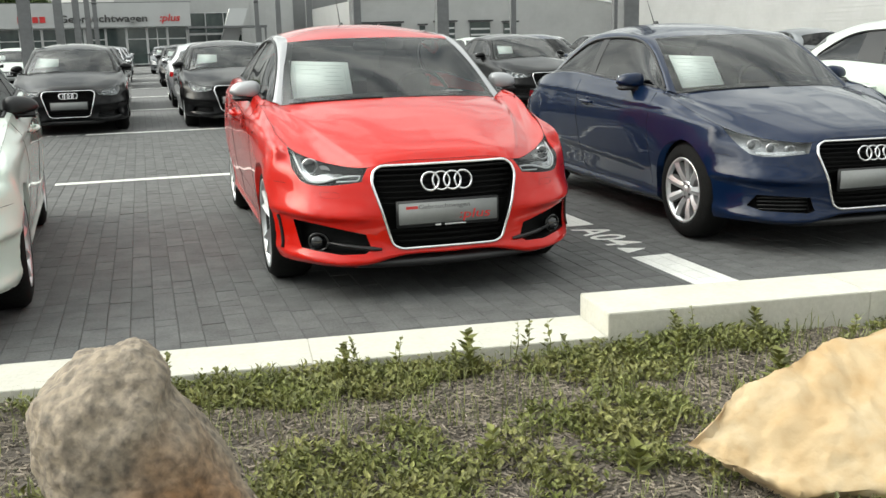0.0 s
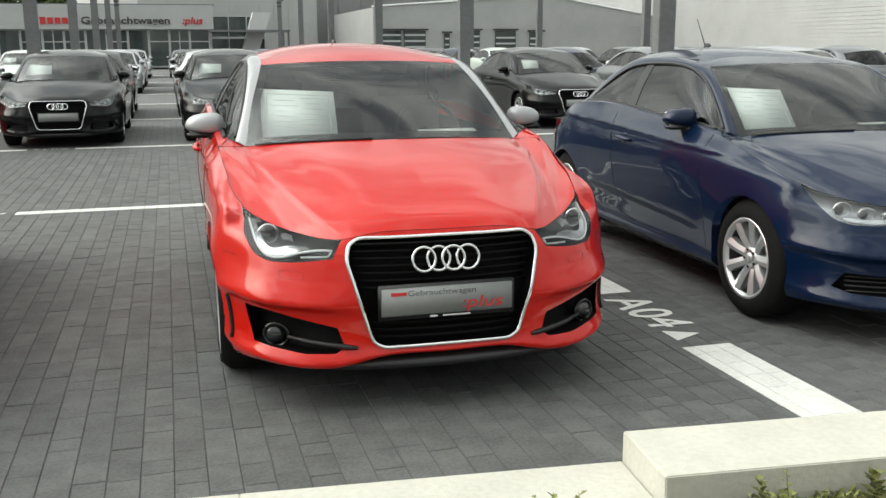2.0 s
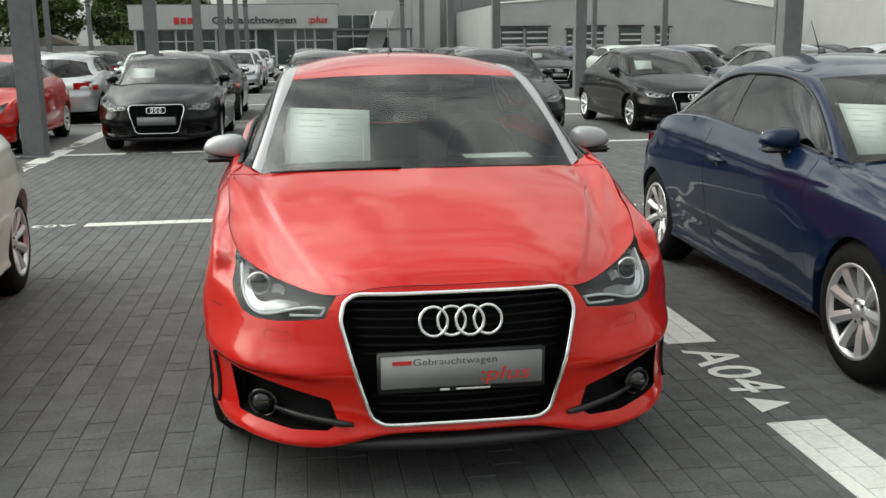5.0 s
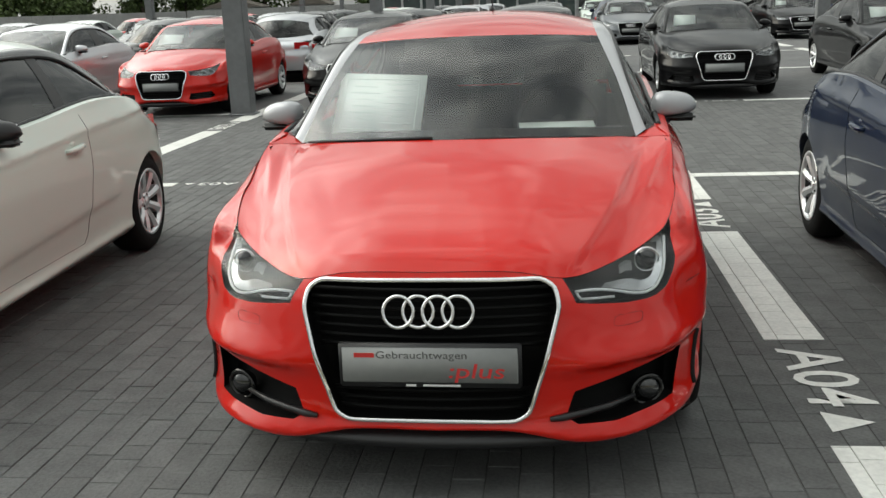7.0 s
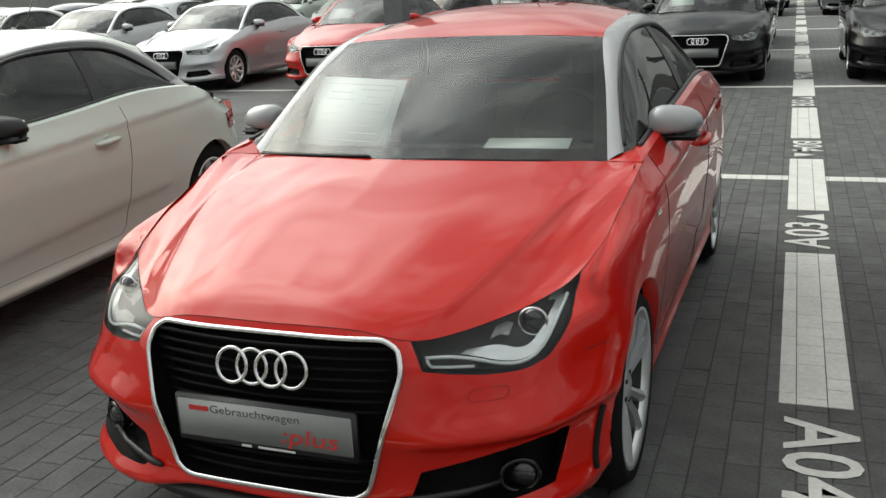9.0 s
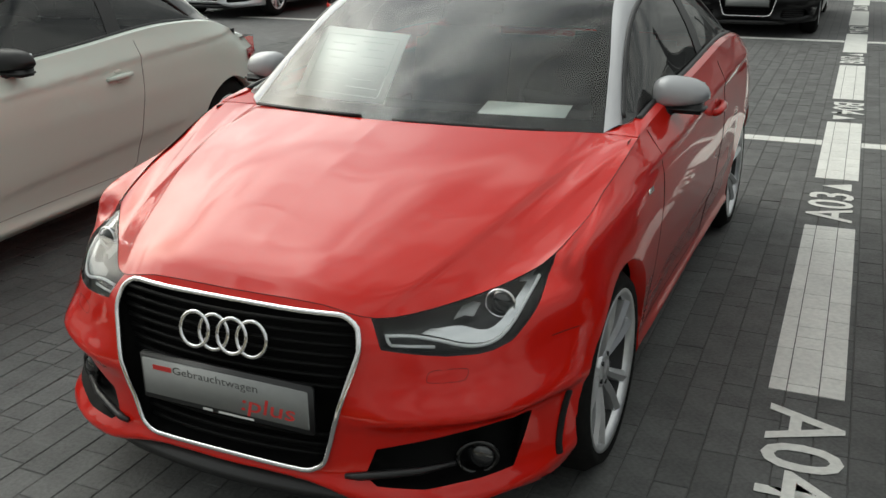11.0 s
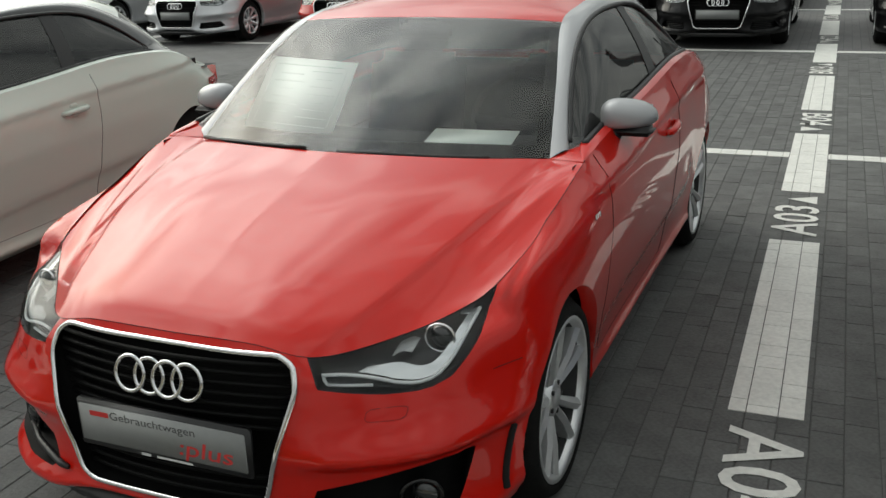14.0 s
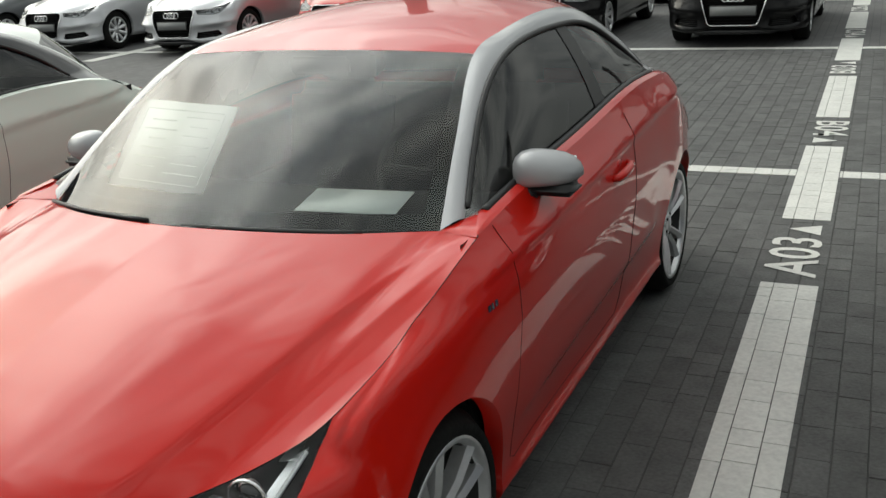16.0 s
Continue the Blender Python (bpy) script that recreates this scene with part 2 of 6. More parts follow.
def brick_mat(name, a, b, mortar, width, height, offset=0.5):
    """Far paving: courses of blocks, drawn by a brick pattern with relief."""
    m = bpy.data.materials.new(name)
    m.use_nodes = True
    n, l = m.node_tree.nodes, m.node_tree.links
    p = n["Principled BSDF"]
    p.inputs["Roughness"].default_value = 0.82
    tc, mp, br, nz, mx = n.new("ShaderNodeTexCoord"), n.new("ShaderNodeMapping"), n.new("ShaderNodeTexBrick"), n.new("ShaderNodeTexNoise"), n.new("ShaderNodeMixRGB")
    mp.inputs["Rotation"].default_value[2] = radians(90)
    l.new(tc.outputs["Object"], mp.inputs["Vector"])
    l.new(mp.outputs["Vector"], br.inputs["Vector"])
    br.offset = offset
    for key, v in (("Color1", (*a, 1)), ("Color2", (*b, 1)), ("Mortar", (*mortar, 1)), ("Scale", 1.0), ("Mortar Size", 0.004), ("Brick Width", width), ("Row Height", height)):
        br.inputs[key].default_value = v
    nz.inputs["Scale"].default_value, nz.inputs["Detail"].default_value = 1.3, 8
    l.new(tc.outputs["Object"], nz.inputs["Vector"])
    mx.blend_type = "MULTIPLY"
    mx.inputs["Fac"].default_value = 0.55
    l.new(br.outputs["Color"], mx.inputs["Color1"])
    l.new(nz.outputs["Color"], mx.inputs["Color2"])
    sat = n.new("ShaderNodeHueSaturation")
    sat.inputs["Saturation"].default_value, sat.inputs["Value"].default_value = 0.1, 1.5
    l.new(mx.outputs["Color"], sat.inputs["Color"])
    l.new(sat.outputs["Color"], p.inputs["Base Color"])
    return m


M_PAVEFAR = brick_mat("far_paving", (0.122, 0.123, 0.121), (0.102, 0.103, 0.101), (0.07, 0.07, 0.069), 0.2, 0.1065)

# ---- mesh helpers ----
def mesh_from(bm, name, material, smooth=True):
    me = bpy.data.meshes.new(name)
    bm.normal_update()
    bm.to_mesh(me)
    bm.free()
    me.materials.append(material)
    if smooth:
        for f in me.polygons:
            f.use_smooth = True
    return me


def part(name, bm, material, parent=None, label="", smooth=True, sharp=None):
    ob = new(name, mesh_from(bm, name, material, smooth))
    if sharp is not None:
        ob.data.set_sharp_from_angle(angle=radians(sharp))
    if parent is not None:
        ob.parent = parent
    if label:
        ob["label"] = label
    return ob


def thing(name, label, category, group="", kind=""):
    ob = new(name)
    ob.empty_display_size = 0.2
    return tagged(ob, label, category, group, kind)


def box(bm, cx, cy, cz, sx, sy, sz, m=None, bevel=0.0):
    g = bmesh.ops.create_cube(bm, size=1.0)["verts"]
    bmesh.ops.scale(bm, vec=(sx, sy, sz), verts=g)
    if bevel:
        es = list({e for v in g for e in v.link_edges})
        r = bmesh.ops.bevel(bm, geom=es, offset=bevel, segments=2, affect="EDGES")
        g = list({v for f in r["faces"] for v in f.verts} | {v for v in g if v.is_valid})
    bmesh.ops.translate(bm, vec=(cx, cy, cz), verts=g)
    if m is not None:
        bmesh.ops.transform(bm, matrix=m, verts=g)
    return g


def solid_box(cx, cy, cz, sx, sy, sz, bevel=0.0):
    bm = bmesh.new()
    box(bm, cx, cy, cz, sx, sy, sz, bevel=bevel)
    return bm


def tube(bm, pts, r, sides=6, closed=False, caps=True):
    """A round bar along pts; r may be one radius or a list."""
    pts = [Vector(p) for p in pts]
    n = len(pts)
    rings = []
    up = None
    for i, p in enumerate(pts):
        a = pts[(i - 1) % n] if closed or i else p
        b = pts[(i + 1) % n] if closed or i < n - 1 else p
        d = (b - a).normalized()
        if up is None:
            up = Vector((0, 0, 1)) if abs(d.z) < 0.9 else Vector((1, 0, 0))
        s = d.cross(up).normalized()
        up = s.cross(d).normalized()
        rr = r[i] if isinstance(r, (list, tuple)) else r
        rings.append([bm.verts.new(p + rr * (math.cos(k) * s + math.sin(k) * up)) for k in np.arange(sides) * 2 * math.pi / sides])
    for i in range(n if closed else n - 1):
        A, B = rings[i], rings[(i + 1) % n]
        for k in range(sides):
            bm.faces.new((A[k], A[(k + 1) % sides], B[(k + 1) % sides], B[k]))
    if caps and not closed:
        bm.faces.new(rings[0][::-1])
        bm.faces.new(rings[-1])


def lathe(bm, prof, n=48, axis="x"):
    """Turn a profile of (along, radius) about an axis."""
    rings = []
    for k in range(n):
        a = 2 * math.pi * k / n
        rings.append([bm.verts.new((h, r * math.cos(a), r * math.sin(a)) if axis == "x" else (r * math.cos(a), r * math.sin(a), h)) for h, r in prof])
    for k in range(n):
        A, B = rings[k], rings[(k + 1) % n]
        for i in range(len(prof) - 1):
            bm.faces.new((A[i], B[i], B[i + 1], A[i + 1]))


def grid_faces(bm, P, closed=False):
    """Quads over a numpy grid of points [rows, columns, 3]."""
    V = [[bm.verts.new(p) for p in row] for row in P]
    for i in range(len(V) - 1):
        for j in range(len(V[0]) - 1):
            bm.faces.new((V[i][j], V[i][j + 1], V[i + 1][j + 1], V[i + 1][j]))
    return V


def spline(pts, n):
    """n points at even steps along a smooth curve through pts."""
    P = np.array(pts, float)
    d = np.concatenate([[0], np.cumsum(np.sqrt(np.linalg.norm(np.diff(P, axis=0), axis=1) + 1e-9))])
    return hermite(d, P, np.linspace(0, d[-1], n))


def hermite(d, P, t):
    """Shape-keeping cubic through (d, P) at t, column by column."""
    P = np.array(P, float)
    if P.ndim == 1:
        return hermite(d, P[:, None], t)[:, 0]
    d, t = np.array(d, float), np.array(t, float)
    h = np.diff(d)
    m = np.diff(P, axis=0) / h[:, None]
    T = np.zeros_like(P)
    T[0], T[-1] = m[0], m[-1]
    T[1:-1] = (m[:-1] * h[1:, None] + m[1:] * h[:-1, None]) / (h[1:] + h[:-1])[:, None]
    i = np.clip(np.searchsorted(d, t) - 1, 0, len(h) - 1)
    s = ((t - d[i]) / h[i])[:, None]
    H = h[i][:, None]
    return (2 * s**3 - 3 * s**2 + 1) * P[i] + (s**3 - 2 * s**2 + s) * H * T[i] + (-2 * s**3 + 3 * s**2) * P[i + 1] + (s**3 - s**2) * H * T[i + 1]


LETTERS = {}


def text_bm(body, height, shear=0.0, bold=0.0, depth=0.0):
    """Flat lettering in the built-in font, centred, its capitals that high."""
    key = (body, height, shear, bold, depth)
    if key in LETTERS:
        bm = bmesh.new()
        bm.from_mesh(LETTERS[key])
        return bm
    cu = bpy.data.curves.new("lettering", "FONT")
    cu.body, cu.size, cu.shear, cu.offset, cu.extrude = body, height / 0.70, shear, bold, depth
    cu.align_x, cu.align_y, cu.resolution_u = "CENTER", "CENTER", 3
    ob = bpy.data.objects.new("lettering", cu)
    scene.collection.objects.link(ob)
    me = bpy.data.meshes.new_from_object(ob.evaluated_get(bpy.context.evaluated_depsgraph_get()))
    bm = bmesh.new()
    bm.from_mesh(me)
    bpy.data.objects.remove(ob)
    LETTERS[key] = me
    bpy.data.curves.remove(cu)
    return bm


# all lettering is shaped first, while the place is still empty
for row in "ABCD":
    for num in ("03", "04"):
        text_bm(row + num, 0.235, bold=0.004).free()
for args in (("Gebrauchtwagen", 0.50, 0, 0.015, 0.03), (":plus", 0.50, 0.2, 0.012, 0.03), ("Gebrauchtwagen", 0.022, 0, 0.0), (":plus", 0.044, 0.15, 0.0004)):
    text_bm(*args).free()

# ---- cars ----
def level(fy, fz, sx, sz, ry, rz, fx=(0, 0.25, 0.45, 0.60, 0.70, 0.778), sy=(-0.30, 0.0, 0.5, 1.25, 2.0, 2.47, 2.8), rx=(0.70, 0.5, 0.25, 0)):
    """One line round half a car, from the middle of the nose to the middle of the tail."""
    fz = fz if isinstance(fz, (list, tuple)) else [fz] * len(fx)
    rz = rz if isinstance(rz, (list, tuple)) else [rz] * len(rx)
    return np.array([*zip(fx, fy, fz), *zip(sx, sy, sz), *zip(rx, ry, rz)], float)


def body_levels():
    return [
        level([-0.655, -0.65, -0.645, -0.60, -0.525, -0.42], [0.222, 0.216, 0.176, 0.182, 0.192, 0.195], [0.80, 0.805, 0.775, 0.775, 0.785, 0.80, 0.76], [0.19, 0.19, 0.175, 0.175, 0.18, 0.20, 0.24], [2.97, 3.03, 3.05, 3.05], 0.25),
        level([-0.722, -0.716, -0.705, -0.655, -0.572, -0.445], [0.242, 0.240, 0.212, 0.216, 0.228, 0.234], [0.831, 0.834, 0.83, 0.83, 0.84, 0.845, 0.79], [0.25, 0.245, 0.225, 0.225, 0.235, 0.25, 0.29], [3.02, 3.09, 3.115, 3.12], 0.30),
        level([-0.714, -0.707, -0.678, -0.617, -0.54, -0.42], 0.264, [0.833, 0.842, 0.822, 0.822, 0.832, 0.85, 0.80], [0.285, 0.28, 0.26, 0.26, 0.27, 0.285, 0.33], [3.04, 3.11, 3.135, 3.14], 0.36),
        level([-0.712, -0.704, -0.664, -0.596, -0.518, -0.405], [0.37, 0.37, 0.375, 0.385, 0.39, 0.395], [0.837, 0.852, 0.832, 0.832, 0.842, 0.868, 0.815], [0.40, 0.40, 0.38, 0.38, 0.39, 0.41, 0.45], [3.05, 3.12, 3.145, 3.15], 0.46),
        level([-0.715, -0.708, -0.683, -0.630, -0.556, -0.43], [0.44, 0.44, 0.435, 0.440, 0.452, 0.465], [0.838, 0.854, 0.848, 0.850, 0.858, 0.870, 0.82], [0.485, 0.49, 0.48, 0.48, 0.49, 0.51, 0.545], [3.05, 3.12, 3.145, 3.15], 0.56),
        level([-0.698, -0.690, -0.655, -0.588, -0.505, -0.385], [0.535, 0.535, 0.535, 0.54, 0.55, 0.565], [0.832, 0.852, 0.858, 0.864, 0.868, 0.868, 0.81], [0.585, 0.60, 0.60, 0.60, 0.61, 0.63, 0.65], [3.02, 3.09, 3.115, 3.12], 0.66),
        level([-0.672, -0.664, -0.628, -0.548, -0.455, -0.345], [0.62, 0.62, 0.615, 0.625, 0.645, 0.67], [0.810, 0.842, 0.862, 0.870, 0.871, 0.862, 0.80], [0.69, 0.715, 0.72, 0.725, 0.74, 0.76, 0.77], [3.01, 3.08, 3.105, 3.11], 0.76),
        level([-0.655, -0.647, -0.612, -0.52, -0.415, -0.305], [0.660, 0.658, 0.642, 0.652, 0.68, 0.712], [0.780, 0.825, 0.852, 0.858, 0.856, 0.846, 0.77], [0.75, 0.79, 0.83, 0.86, 0.88, 0.875, 0.82], [2.96, 3.05, 3.085, 3.09], 0.80, fx=(0, 0.25, 0.44, 0.585, 0.685, 0.742)),
        level([-0.635, -0.628, -0.592, -0.462, -0.36, -0.275], [0.698, 0.696, 0.668, 0.684, 0.714, 0.748], [0.749, 0.766, 0.786, 0.800, 0.803, 0.790, 0.735], [0.790, 0.848, 0.941, 1.002, 1.036, 0.990, 0.880], [2.89, 2.97, 3.01, 3.02], 0.865, fx=(0, 0.25, 0.42, 0.565, 0.66, 0.717), sy=(-0.14, 0.05, 0.40, 1.25, 2.0, 2.47, 2.78)),
    ]


def carve(bm, poly, ax, region, snap=None):
    """Cut a convex outline (in the plane of the two directions ax) into the faces that region() takes; gives the faces inside."""
    a, b = Vector(ax[0]), Vector(ax[1])
    n = len(poly)
    for i in range(n):
        p, q = poly[i], poly[(i + 1) % n]
        co, no = a * p[0] + b * p[1], a * (q[1] - p[1]) - b * (q[0] - p[0])
        fs = [f for f in bm.faces if region(f.calc_center_median())]
        geom = list({x for f in fs for x in (*f.verts, *f.edges, f)})
        bmesh.ops.bisect_plane(bm, geom=geom, dist=0.0002, plane_co=co, plane_no=no)
    inside = []
    for f in bm.faces:
        c = f.calc_center_median()
        if region(c) and all((poly[(i + 1) % n][0] - poly[i][0]) * (c.dot(b) - poly[i][1]) - (poly[(i + 1) % n][1] - poly[i][1]) * (c.dot(a) - poly[i][0]) > 0 for i in range(n)):
            inside.append(f)
    # draw the edge of the opening true to the outline
    fs, done = set(inside), set()
    for f in inside:
        for e in f.edges:
            if len(e.link_faces) == 2 and sum(g in fs for g in e.link_faces) == 1:
                for v in e.verts:
                    if v in done:
                        continue
                    done.add(v)
                    p = np.array([v.co.dot(a), v.co.dot(b)])
                    if snap:
                        q = np.array(snap(p))
                    else:
                        best = None
                        for i in range(n):
                            p0, p1 = np.array(poly[i]), np.array(poly[(i + 1) % n])
                            s = np.clip((p - p0) @ (p1 - p0) / ((p1 - p0) @ (p1 - p0)), 0, 1)
                            c = p0 + s * (p1 - p0)
                            if best is None or np.linalg.norm(c - p) < np.linalg.norm(best - p):
                                best = c
                        q = best
                    if np.linalg.norm(q - p) < 0.010:
                        v.co += a * float(q[0] - p[0]) + b * float(q[1] - p[1])
    return inside


def lifted(faces, shift=(0, 0, 0), walls=False, normal=0.0):
    """A copy of faces, moved; with walls it keeps a rim from the old edge to the new."""
    out = bmesh.new()
    s = Vector(shift)
    old, far = {}, {}
    fset = set(faces)
    for f in faces:
        for v in f.verts:
            if v not in far:
                far[v] = out.verts.new(v.co + s + v.normal * normal)
        out.faces.new([far[v] for v in f.verts])
    if walls:
        for f in faces:
            for l in f.loops:
                if sum(1 for g in l.edge.link_faces if g in fset) == 1:
                    v, w = l.vert, l.link_loop_next.vert
                    if abs(v.co.x) < 1e-4 and abs(w.co.x) < 1e-4:
                        continue
                    for x in (v, w):
                        if x not in old:
                            old[x] = out.verts.new(x.co)
                    out.faces.new((old[v], old[w], far[w], far[v]))
    return out


def flipped(bm, join=False):
    """The mirror image across the car's middle; with join, both halves in one."""
    out = bm.copy() if join else bmesh.new()
    bm.verts.index_update()
    made = {}
    for f in bm.faces:
        for v in f.verts:
            if v.index not in made:
                made[v.index] = out.verts.new((-v.co.x, v.co.y, v.co.z))
        out.faces.new([made[v.index] for v in f.verts][::-1])
    if join:
        bmesh.ops.remove_doubles(out, verts=[v for v in out.verts if abs(v.co.x) < 0.002], dist=0.003)
    return out


def coons(F, R, C, S):
    """A patch between a front, rear, middle and side curve, level across the middle."""
    n, m = len(F), len(C)
    a = np.linspace(0, 1, n)[None, :, None]
    f = a**2
    b = np.linspace(0, 1, m)[:, None, None]
    F, R, C, S = F[None], R[None], C[:, None], S[:, None]
    return (1 - b) * F + b * R + (1 - f) * C + f * S - ((1 - b) * ((1 - f) * F[:, :1] + f * F[:, -1:]) + b * ((1 - f) * R[:, :1] + f * R[:, -1:]))


def rounded_box(cx, cy, cz, sx, sy, sz, r, m=None):
    bm = bmesh.new()
    box(bm, cx, cy, cz, sx, sy, sz, m, bevel=0)
    bmesh.ops.bevel(bm, geom=bm.edges[:], offset=r, segments=3, affect="EDGES")
    return bm


def ball(cx, cy, cz, rx, ry, rz, seg=16, power=2.0):
    bm = bmesh.new()
    bmesh.ops.create_uvsphere(bm, u_segments=seg, v_segments=max(8, seg // 2), radius=1.0)
    for v in bm.verts:
        c = v.co
        k = (abs(c.x) ** power + abs(c.y) ** power + abs(c.z) ** power) ** (1 / power)
        v.co = Vector((cx + rx * c.x / k, cy + ry * c.y / k, cz + rz * c.z / k))
    return bm


def add_wheel(parent, x, y, side, spokes, tyre_r, seg, lod=0):
    """A road wheel; side is +1 or -1."""
    hold = new("wheel")
    hold.parent = parent
    hold.matrix_basis = pose(side * x, y, tyre_r) @ Matrix.Diagonal((side, 1, 1, 1))
    rim_r = tyre_r - (0.062 if spokes == "twin" else 0.10)
    bm = bmesh.new()
    w = 0.105
    lathe(bm, [(-w, rim_r), (-w - 0.006, rim_r + 0.03), (-w + 0.01, tyre_r - 0.02), (-w + 0.035, tyre_r), (w - 0.035, tyre_r), (w - 0.01, tyre_r - 0.02), (w + 0.006, rim_r + 0.03), (w, rim_r - 0.002), (w - 0.02, rim_r - 0.012)], seg)
    part("tyre", bm, M_RUBBER, hold)
    bm = bmesh.new()
    lathe(bm, [(w - 0.004, rim_r + 0.004), (w + 0.004, rim_r), (w, rim_r - 0.014), (w - 0.022, rim_r - 0.020)], seg)
    rim = part("rim", bm, M_ALLOY, hold, "bright alloy rim")
    bm = bmesh.new()
    lathe(bm, [(w - 0.022, rim_r - 0.020), (w - 0.03, rim_r - 0.022), (-w + 0.02, rim_r - 0.03), (-w + 0.02, 0.02)], seg)
    part("barrel", bm, M_BARREL, hold)
    if lod < 2:
        bm = bmesh.new()
        lathe(bm, [(0.0, rim_r - 0.03), (0.0, 0.03)], 24)
        part("brake_disc", bm, M_DISC, hold)
    n = 5 if spokes == "twin" else 9
    bm = bmesh.new()
    for k in range(n):
        turn = Matrix.Rotation(2 * math.pi * (k + 0.15) / n, 4, "X")
        blades = ((-0.24, -0.14), (0.24, 0.14)) if spokes == "twin" else ((0.0, 0.0),)
        for a0, a1 in blades:
            wide = 0.0175 if spokes == "twin" else 0.027
            r0, r1 = 0.035, rim_r - 0.012
            P = []
            for r, a, ww, xf in ((r0, a0 * 0.9, wide * 0.8, w - 0.045), (0.5 * (r0 + r1), a0 * 0.85, wide * 0.9, w - 0.022), (r1, a1 * 1.6, wide * 1.15, w - 0.012)):
                off = r * math.tan(a) if spokes == "twin" else 0
                for dx, dy in ((0, -ww), (0.012, 0), (0, ww), (-0.035, ww), (-0.035, -ww)):
                    P.append(bm.verts.new(turn @ Vector((xf + dx, off + dy, r))))
            for i in range(2):
                for j in range(5):
                    A, B = i * 5, i * 5 + 5
                    bm.faces.new((P[A + j], P[A + (j + 1) % 5], P[B + (j + 1) % 5], P[B + j]))
    bmesh.ops.recalc_face_normals(bm, faces=bm.faces[:])
    part("spokes", bm, M_ALLOY, hold, sharp=35)
    if lod > 1:
        return
    bm = bmesh.new()
    lathe(bm, [(w - 0.06, 0.062), (w - 0.03, 0.058), (w - 0.022, 0.035), (w - 0.026, 0.03), (w - 0.02, 0.028), (w - 0.018, 0.001)], 20)
    part("hub_cap", bm, M_ALLOY, hold)
    if seg > 30:
        for k in range(5):
            c = Matrix.Rotation(2 * math.pi * (k + 0.65) / 5, 4, "X") @ Vector((w - 0.028, 0, 0.046))
            bm = bmesh.new()
            tube(bm, [c, c + Vector((0.006, 0, 0))], 0.008, 8)
            part("wheel_bolt", bm, M_TRIM, hold)


def ring_emblem(bm, cx, cy, cz, r, t, lean=0.0, seg=20):
    for k in range(4):
        x = cx + (k - 1.5) * r * 1.30
        tube(bm, [(x + r * math.cos(a), cy + lean * r * math.sin(a) + 0.003 * (k % 2), cz + r * math.sin(a)) for a in np.arange(seg) * 2 * math.pi / seg], t, 6, closed=True)


